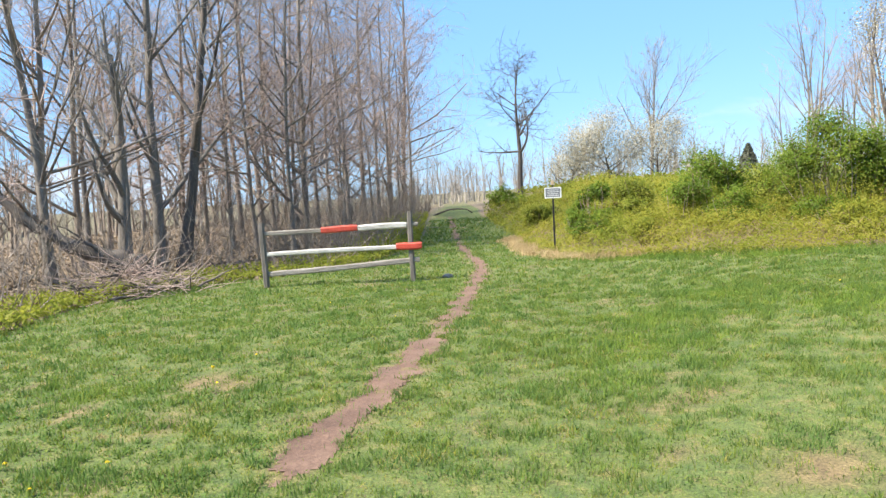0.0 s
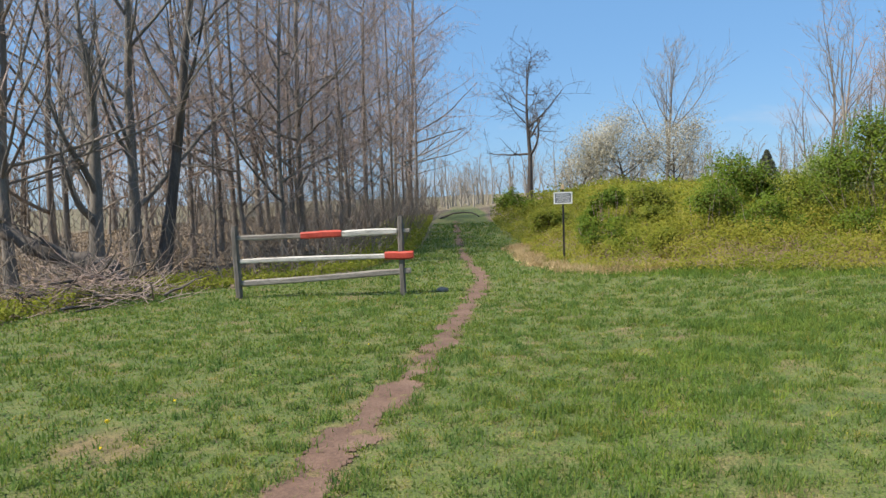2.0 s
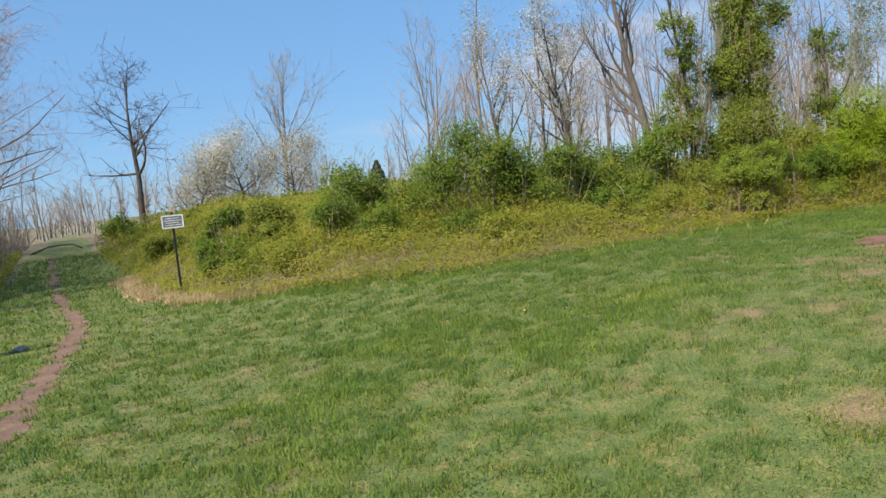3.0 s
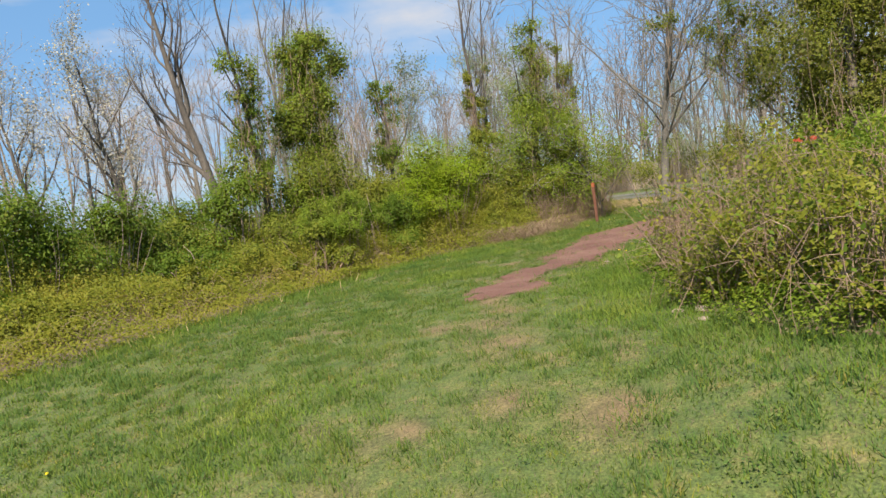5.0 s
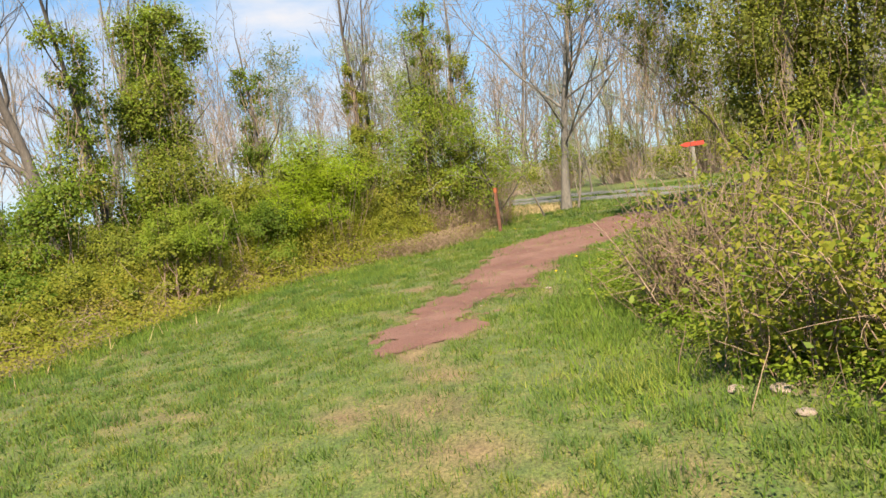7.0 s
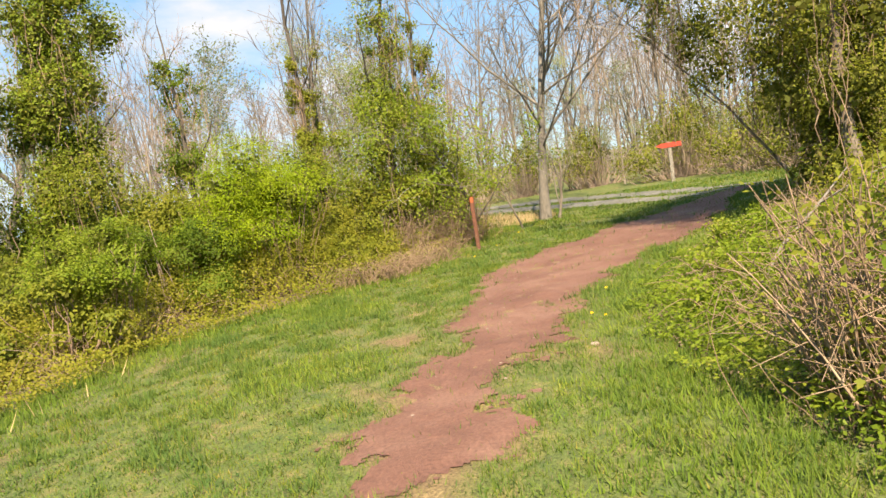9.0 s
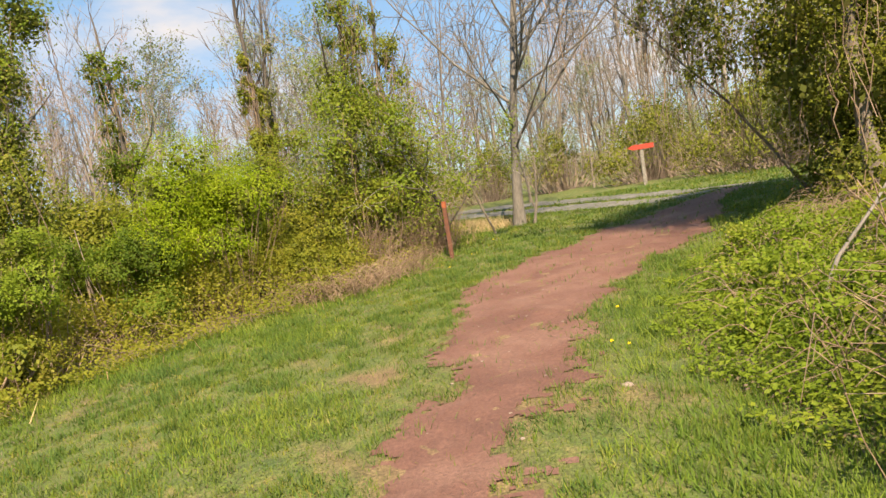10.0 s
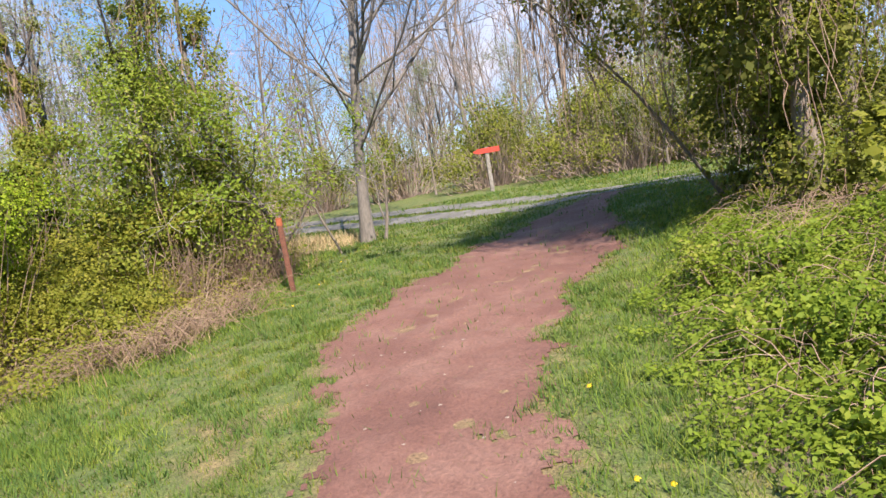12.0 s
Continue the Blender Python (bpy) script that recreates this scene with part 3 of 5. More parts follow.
def cane_shrub(name, label, at, rng, wide, tall, canes, count, size, leaf, group=""):
    """Canes that fan out from a clump, with side shoots and leaves along them."""
    e = base(name, *at, label, "shrub", group)
    rng = dice(*at)
    lines = []
    for _ in range(canes):
        a, q = rng.uniform(0, 2 * np.pi), math.sqrt(rng.random())
        p = np.array([0.55 * wide * q * math.cos(a), 0.55 * wide * q * math.sin(a), -0.06])
        tip = rng.uniform(0.45, 1.1) * tall
        cane = limb(rng, p, (0.14 * math.cos(a) * q + rng.normal() * 0.1, 0.14 * math.sin(a) * q + rng.normal() * 0.1, 1), tip, rng.uniform(0.005, 0.010), 0.003, 7, 0.10, -0.02 * rng.random())
        lines.append((*cane, 3))
        for _ in range(4):
            k = int(rng.integers(2, 7))
            lines.append((*limb(rng, cane[0][k], rng.normal(size=3) * 0.8 + np.array([0, 0, 0.5]), rng.uniform(0.15, 0.5) * min(1.0, 0.25 + 0.6 * tall), 0.0032, 0.0018, 3, 0.2, 0.0), 3))
    tagged(place("cane_clump", tube_mesh("cane_clump", lines), CANE, e, "reddish-brown upright canes"), kind="stuff")
    dry = []
    for _ in range(canes * 3):
        p = np.append(rng.normal(size=2) * 0.32 * wide, -0.04)
        dry.append((*limb(rng, p, np.append(rng.normal(size=2) * 0.35, 1.0), rng.uniform(0.15, 0.75) * tall, 0.003, 0.0018, 4, 0.16, -0.04), 3))
    tagged(place("dry_tangle", tube_mesh("dry_tangle", dry), THATCH, e, "pale dry stalks"), kind="stuff")
    place("leaves", twig_leaves(rng, lines, count, size, 0.05, 0.03, 260), leaf, e)
    n = int(count * 0.12)
    q = np.stack([rng.normal(size=n) * 0.33 * wide, rng.normal(size=n) * 0.33 * wide, rng.uniform(0.03, 0.75, n) * tall], -1)
    tagged(place("inner_leaves", leaf_mesh("inner_leaves", rng, q, rng.normal(size=(n, 3)), 0.045, 0.6, 0.8), DEEP, e, "older leaves inside"), kind="stuff")
    return e


def budding_tree(name, label, at, rng, tall, radius, count, size, leaf, bark, group="", **how):
    e = base(name, *at, label, "tree", group)
    lines = grow(rng, tall, radius, **how)
    place("trunk", tube_mesh("trunk", [l for l in lines if l[2] < 2]), bark, e, smooth=True)
    place("crown", tube_mesh("crown", [l for l in lines if l[2] >= 2]), TWIG_GREY, e, "thin twigs")
    place("leaves", twig_leaves(rng, [l for l in lines if l[2] >= 2], count, size, 0.1, tall * 0.2), leaf, e, "sparse young leaves")
    return e


def bush(name, label, at, lobes, count, size, leaf, rng, twigs=30, stem=CANE, group="", category="bush", clumps=44, tight=0.19):
    e = base(name, *at, label, category, group)
    rng = dice(*at)
    tagged(place("stem_tangle", stems(rng, lobes, twigs), stem, e, "bare woody stems"), kind="stuff")
    place("leaves", lobe_leaves(rng, lobes, int(count * 0.95), size * 0.88, clumps, tight), leaf, e)
    # filler leaves that carry the inner shade in their colour
    tagged(place("inner_leaves", core_mesh(rng, lobes), CORE, e, "inner filler leaves, coloured dark for shade"), kind="stuff")
    skirt = [(x * 1.12, y * 1.12, z * 0.42, r * 0.85, 0.8) for x, y, z, r, f in lobes]
    place("vine_skirt", lobe_leaves(rng, skirt, int(count * 0.4), size * 0.72, clumps, tight, name="vine_skirt"), BRAMBLE, e, "olive and brownish trailing vines")
    return e


def mound(rng, wide, deep, tall, n):
    """Lobes heaped into an uneven mound."""
    got = []
    for _ in range(n):
        a, q = rng.uniform(0, 2 * np.pi), math.sqrt(rng.uniform(0, 1))
        x, y = wide * q * math.cos(a), deep * q * math.sin(a)
        top = tall * (1 - 0.55 * q * q) * rng.uniform(0.8, 1.05)
        r = rng.uniform(0.28, 0.42) * min(tall, wide * 1.3)
        got.append((x, y, max(top - r * 0.85, r * 0.35), r, 0.85))
    return got


def vine_tree(name, label, at, rng, tall, wide, count, size, leaf, bark=BARK_DARK, lean=(0, 0), bare_top=1.3, low=0.25, twigs=(6, 5, 4), thick=1.0, foot=1.3, flare=-0.8):
    """A trunk smothered in climbing leaves, with bare limbs above."""
    e = base(name, *at, label, "tree")
    rng = dice(*at)
    lines = grow(rng, tall * bare_top, (0.05 + tall * 0.009) * thick, kids=twigs, first=0.4, spread=38, ratio=0.32, lean=lean)
    place("trunk", tube_mesh("trunk", [l for l in lines if l[2] < 2]), bark, e, smooth=True)
    place("crown", tube_mesh("crown", [l for l in lines if l[2] >= 2]), TWIG_GREY, e, "bare leafless twigs")
    trunk = lines[0][0]
    lobes = []
    for h in np.arange(low * tall, tall, wide * 0.3):
        k = min(len(trunk) - 1, int(h / (tall * bare_top) * 14))
        w = wide * (foot + flare * h / tall) * rng.uniform(0.5, 1.2)
        for _ in range(6 if wide > 1.2 else 3):
            a = rng.uniform(0, 2 * np.pi)
            if wide > 1.2 or rng.random() < 0.78:
                q = rng.uniform(0.3, 0.95) * w
                lobes.append((trunk[k][0] + q * math.cos(a), trunk[k][1] + q * math.sin(a), h + rng.normal() * 0.2, w * (rng.uniform(0.32, 0.6) if wide > 1.2 else rng.uniform(0.22, 0.55)), rng.uniform(0.8, 1.5)))
    for l in [l for l in lines if l[2] == 1][:6]:
        if l[0][3][2] < tall * 1.02:
            lobes.append((*l[0][3], wide * rng.uniform(0.25, 0.42), 0.9))
    place("climbing_leaves", lobe_leaves(rng, lobes, int(count * 0.85), size, 26, 0.26 if wide > 1.2 else 0.32), leaf, e, "dense green climbing leaves")
    dry = [(x * 1.05, y * 1.05, z - 0.3 * r, r * 0.9, f) for x, y, z, r, f in lobes if rng.random() < 0.45]
    place("dry_vines", lobe_leaves(rng, dry, int(count * 0.3), size * 0.8, 20, 0.34, name="dry_vines"), BRAMBLE, e, "olive and brownish vine leaves")
    # shade among the climbers, put into the colour of filler leaves
    tagged(place("inner_leaves", core_mesh(rng, lobes, 150 if wide > 1.2 else 70), CORE, e, "inner filler leaves, coloured dark for shade"), kind="stuff")
    hang = []
    for _ in range(260 if wide > 1.2 else 110):
        x, y, z, r, f = lobes[rng.integers(len(lobes))]
        a = rng.uniform(0, 2 * np.pi)
        t = np.linspace(0, 1, 6)[:, None]
        top = np.array([x + r * math.cos(a) * 0.9, y + r * math.sin(a) * 0.9, z])
        foot = np.array([top[0] * 1.02, top[1] * 1.02, max(0, z - rng.uniform(0.5, 1.6))])
        hang.append((top + (foot - top) * t + rng.normal(size=(6, 3)) * 0.05, np.full(6, rng.uniform(0.003, 0.008)), 3))
    tagged(place("hanging_vines", tube_mesh("hanging_vines", hang), CANE, e, "brown hanging vine stems"), kind="stuff")
    return e


R = np.random.default_rng(7)


def dice(x, y):
    return np.random.default_rng(int(abs(x) * 1000) * 7919 + int(abs(y) * 1000))


# the wood on the west side: a few shapes of tree, copied
WOOD_GROUP = "bare trees of the wood"
shapes = []
for tall, rad, n in [(14, 0.11, (24, 8, 6)), (16, 0.14, (26, 8, 6)), (12, 0.085, (22, 8, 5)), (15, 0.10, (24, 8, 6)), (9.5, 0.05, (20, 7, 5))]:
    shapes.append((tall, rad, n))
wood_spots = [(-10.7, 19.2, 0), (-8.9, 26.6, 2), (-8.6, 28.8, 3), (-6.9, 26.1, 2), (-7.9, 33.1, 0), (-5.7, 29.4, 1), (-6.3, 39.5, 3), (-4.8, 35.7, 0), (-5.0, 44.7, 1), (-4.5, 49.8, 3), (-4.0, 55.9, 0), (-3.4, 61.9, 1),
              (-12.8, 17.0, 4), (-12.0, 23.5, 0), (-13.5, 27, 3), (-11, 30, 1), (-10, 35, 0), (-7.4, 24.5, 4), (-6.1, 32, 4), (-5.3, 27.3, 4), (-4.3, 31, 4), (-3.8, 38, 4), (-3.2, 42, 2), (-2.9, 47, 4), (-2.4, 53, 2)]
while len(wood_spots) < 46:
    y = R.uniform(24, 66)
    x = -3.2 - (R.random() ** 1.4) * 20 - max(0, 32 - y) * 0.35
    if all((x - a) ** 2 + (y - b) ** 2 > 1.0 for a, b, _ in wood_spots):
        wood_spots.append((round(x, 1), round(y, 1), int(R.integers(0, 5))))
firsts = {}
for x, y, k in wood_spots:
    h, rad, n = shapes[k]
    if k not in firsts:
        firsts[k] = bare_tree("bare_tree", "tall slender leafless tree with grey-brown bark in leaf litter", (x, y), R, h, rad, BARK if k != 3 else BARK_PALE, TWIG, WOOD_GROUP, kids=n, first=0.12, spread=62, ratio=0.30, wobble=0.035, rise=0.04, thin=0.009)
    else:
        s = R.uniform(0.85, 1.15) * (1 + 0.35 * float(ease((y - 28) / 25)))
        copy_thing(firsts[k], pose(x, y, float(height(x, y)), 0, 0, R.uniform(0, 360)) @ Matrix.Scale(s, 4))

# the old trees at the wood's near corner
bare_tree("broken_tree", "grey leafless tree with a snapped-off main stem", (-9.4, 20.9), R, 11.5, 0.2, BARK_PALE, TWIG_GREY, kids=(12, 8, 6), first=0.16, spread=36, ratio=0.45, stop=0.62, lean=(0.02, 0), wobble=0.04)
bare_tree("forked_tree", "large leafless tree with pale grey bark", (-8.95, 22.3), R, 14, 0.17, BARK_PALE, TWIG_GREY, kids=(14, 8, 6), first=0.15, spread=44, ratio=0.36, lean=(0.0, 0), wobble=0.03)
bare_tree("leaning_tree", "thick dark leafless tree that leans outward", (-8.4, 22.7), R, 14, 0.19, BARK_DARK, TWIG_GREY, kids=(14, 8, 6), first=0.3, spread=46, ratio=0.36, lean=(0.17, 0.02), wobble=0.03)
bare_tree("grey_tree", "slender smooth grey leafless tree", (-10.6, 19.0), R, 12, 0.14, BARK_PALE, TWIG_GREY, kids=(14, 8, 6), first=0.25, spread=45, ratio=0.4, wobble=0.03)

e = base("dead_tree", -8.0, 18.3, "dark dead trunk that arches up from its roots", "dead tree")
arch = [(np.array([(0.3, 0.0, -0.1), (0.05, 0, 0.45), (-0.75, 0, 0.72), (-1.7, -0.1, 1.1), (-2.4, -0.15, 1.55), (-3.1, -0.2, 2.3), (-3.6, -0.2, 2.75), (-4.4, -0.2, 2.6)]), np.array([0.42, 0.34, 0.22, 0.18, 0.14, 0.11, 0.08, 0.05]), 0)]
fine_t = np.linspace(0, 7, 40)
gnarled = np.stack([np.interp(fine_t, np.arange(8), arch[0][0][:, k]) for k in range(3)], -1) + R.normal(size=(40, 3)) * 0.025
place("trunk", tube_mesh("trunk", [(gnarled, np.interp(fine_t, np.arange(8), arch[0][1]) * R.uniform(0.8, 1.2, 40), 0)]), BARK_DARK, e, smooth=True)
knobs = []
for k in range(14):
    i = int(R.integers(0, 7))
    knobs.append((*limb(R, arch[0][0][i], (R.normal() * 0.6, R.normal() * 0.6, 0.8), R.uniform(0.3, 1.6), 0.05, 0.012, 5, 0.2, 0.05), 2))
tagged(place("branches", tube_mesh("branches", knobs), BARK_DARK, e, "short broken branches"), kind="stuff")

# the lone tree and the trees on the north side
bare_tree("lone_tree", "dark leafless tree that stands alone against the sky", (5.6, 51.8), R, 9.6, 0.22, BARK_DARK, BARK_DARK, kids=(20, 8, 5), first=0.32, spread=66, ratio=0.4, wobble=0.035, rise=0.05, thin=0.015)
bare_tree("bare_tree", "pale leafless tree with upright limbs", (14.0, 48.0), R, 8.0, 0.14, BARK_PALE, TWIG_GREY, kids=(18, 8, 5), first=0.2, spread=40, ratio=0.55, wobble=0.04, thin=0.012)
bare_tree("bare_tree", "dark leafless tree with twisted forked limbs", (20.3, 22.4), R, 10.5, 0.2, BARK_DARK, BARK_DARK, kids=(14, 8, 6), first=0.3, spread=36, ratio=0.42, lean=(-0.1, 0.0), wobble=0.07, thin=0.008)
bare_tree("bare_tree", "dark leafless tree with twisted forked limbs", (21.0, 21.6), R, 9.5, 0.13, BARK_DARK, BARK_DARK, kids=(9, 7, 5), first=0.35, spread=30, ratio=0.4, lean=(0.05, 0.0), wobble=0.06, thin=0.008)
bare_tree("bare_tree", "slim pale leafless tree", (15.6, 29.7), R, 6.3, 0.09, BARK_PALE, TWIG_GREY, kids=(11, 6, 5), first=0.2, spread=32, ratio=0.45, thin=0.008)
bare_tree("bare_tree", "pale smooth-barked leafless tree with wide upright limbs", (23.2, 8.5), R, 9.0, 0.115, BARK_PALE, BARK_PALE, kids=(34, 9, 6), first=0.2, spread=52, ratio=0.5, lean=(0.0, 0.0), wobble=0.035, rise=0.07, thin=0.012, stout=0.7)
bare_tree("bare_tree", "thin dark leafless tree", (24.8, 14.3), R, 9, 0.07, BARK_DARK, TWIG_GREY, kids=(9, 6, 4), first=0.3, spread=30, ratio=0.35, thin=0.006)
bare_tree("sapling", "thin forked bare sapling beside a larger tree", (23.0, 8.2), R, 2.6, 0.035, BARK, TWIG_GREY, kids=(6, 5, 4), first=0.15, spread=34, ratio=0.55, lean=(0.1, -0.25))
bare_tree("sapling", "thin leaning bare sapling beside a larger tree", (22.2, 8.9), R, 2.2, 0.025, BARK, TWIG_GREY, kids=(5, 4, 4), first=0.3, spread=34, ratio=0.5, lean=(-0.1, 0.22))


def blossom_tree(x, y, tall, wide, count, size, label):
    e = base("blossom_tree", x, y, label, "tree", "trees in white blossom")
    low = tall < 4
    lines = grow(R, tall, 0.05 + tall * 0.012, kids=(14, 7, 4), first=0.12 if low else 0.2, spread=62 if low else 38, ratio=0.75 if low else 0.4, thin=0.008)
    place("trunk", tube_mesh("trunk", [l for l in lines if l[2] < 2]), BARK_DARK, e, smooth=True)
    place("crown", tube_mesh("crown", [l for l in lines if l[2] >= 2]), TWIG_GREY, e)
    ends = np.array([l[0][-1] for l in lines if l[2] >= 2] + [l[0][1] for l in lines if l[2] >= 2])
    pick = R.integers(0, len(ends), count)
    pos = ends[pick] + R.normal(size=(count, 3)) * wide
    place("blossom", leaf_mesh("blossom", R, pos, pos - np.array([0, 0, tall * 0.5]), size, 0.9), BLOSSOM, e, "white blossom and young leaves")


blossom_tree(21.2, 28.3, 8.0, 0.2, 4200, 0.075, "tall tree in thin white blossom")
blossom_tree(18.8, 30.0, 7.0, 0.2, 3000, 0.075, "tree in thin white blossom")
blossom_tree(10.3, 43.8, 3.5, 0.4, 12000, 0.07, "low spreading tree in cream-white blossom")
blossom_tree(8.0, 44.5, 2.9, 0.4, 10000, 0.07, "low spreading tree in cream-white blossom")
blossom_tree(12.9, 43.0, 3.4, 0.4, 10000, 0.07, "low spreading tree in cream-white blossom")
blossom_tree(27.7, 36.2, 8.5, 0.25, 3500, 0.085, "tall tree in thin white blossom")

vine_tree("vine_covered_tree", "tall tree smothered in green climbing vines", (17.3, 16.0), R, 5.9, 1.4, 36000, 0.055, SPRING, bare_top=1.25, low=0.12)
vine_tree("vine_covered_tree", "slim tree smothered in green climbing vines", (16.4, 16.9), R, 5.0, 0.8, 12000, 0.058, SPRING, bare_top=1.5, lean=(-0.05, 0), low=0.12)
vine_tree("vine_covered_tree", "small tree with a leafy vine top", (20.0, 15.3), R, 4.7, 0.8, 9500, 0.058, DEEP, bare_top=1.2, low=0.2)
vine_tree("vine_covered_tree", "leaning bare tree with a collar of vines", (24.2, 14.5), R, 5.0, 0.55, 5000, 0.065, OLIVE, bare_top=1.9, low=0.55, lean=(-0.08, 0.05), twigs=(10, 6, 5))
vine_tree("vine_covered_tree", "tall column of olive-green climbing vines on a trunk", (20.2, 11.0), R, 5.3, 1.0, 20000, 0.048, SPRING, bare_top=1.15, low=0.05)
vine_tree("vine_covered_tree", "tall column of olive-green climbing vines on a trunk", (20.9, 10.5), R, 4.6, 0.7, 11000, 0.048, OLIVE, bare_top=1.3, low=0.2)
vine_tree("vine_covered_tree", "large tree hung with dense dark green vines", (16.6, 3.9), R, 6.4, 1.5, 76000, 0.04, OLIVE, BARK, bare_top=1.1, low=0.04, foot=0.75, flare=0.55)
vine_tree("vine_covered_tree", "tree hung with tangled olive vines behind a larger one", (17.7, 2.8), R, 6.2, 1.5, 40000, 0.045, OLIVE, BARK, bare_top=1.15, low=0.06, foot=1.0, flare=0.2)
vine_tree("vine_covered_tree", "small tree hung with tangled green vines", (14.7, 2.3), R, 3.2, 0.9, 9000, 0.055, SPRING, BARK, bare_top=1.15, low=0.06)
vine_tree("vine_covered_tree", "slanting tree hung with tangled green vines", (17.9, 4.1), R, 4.0, 0.7, 6500, 0.045, OLIVE, BARK, bare_top=1.3, low=0.5, lean=(-0.05, 0.55), thick=0.3, foot=0.9, flare=0.0)

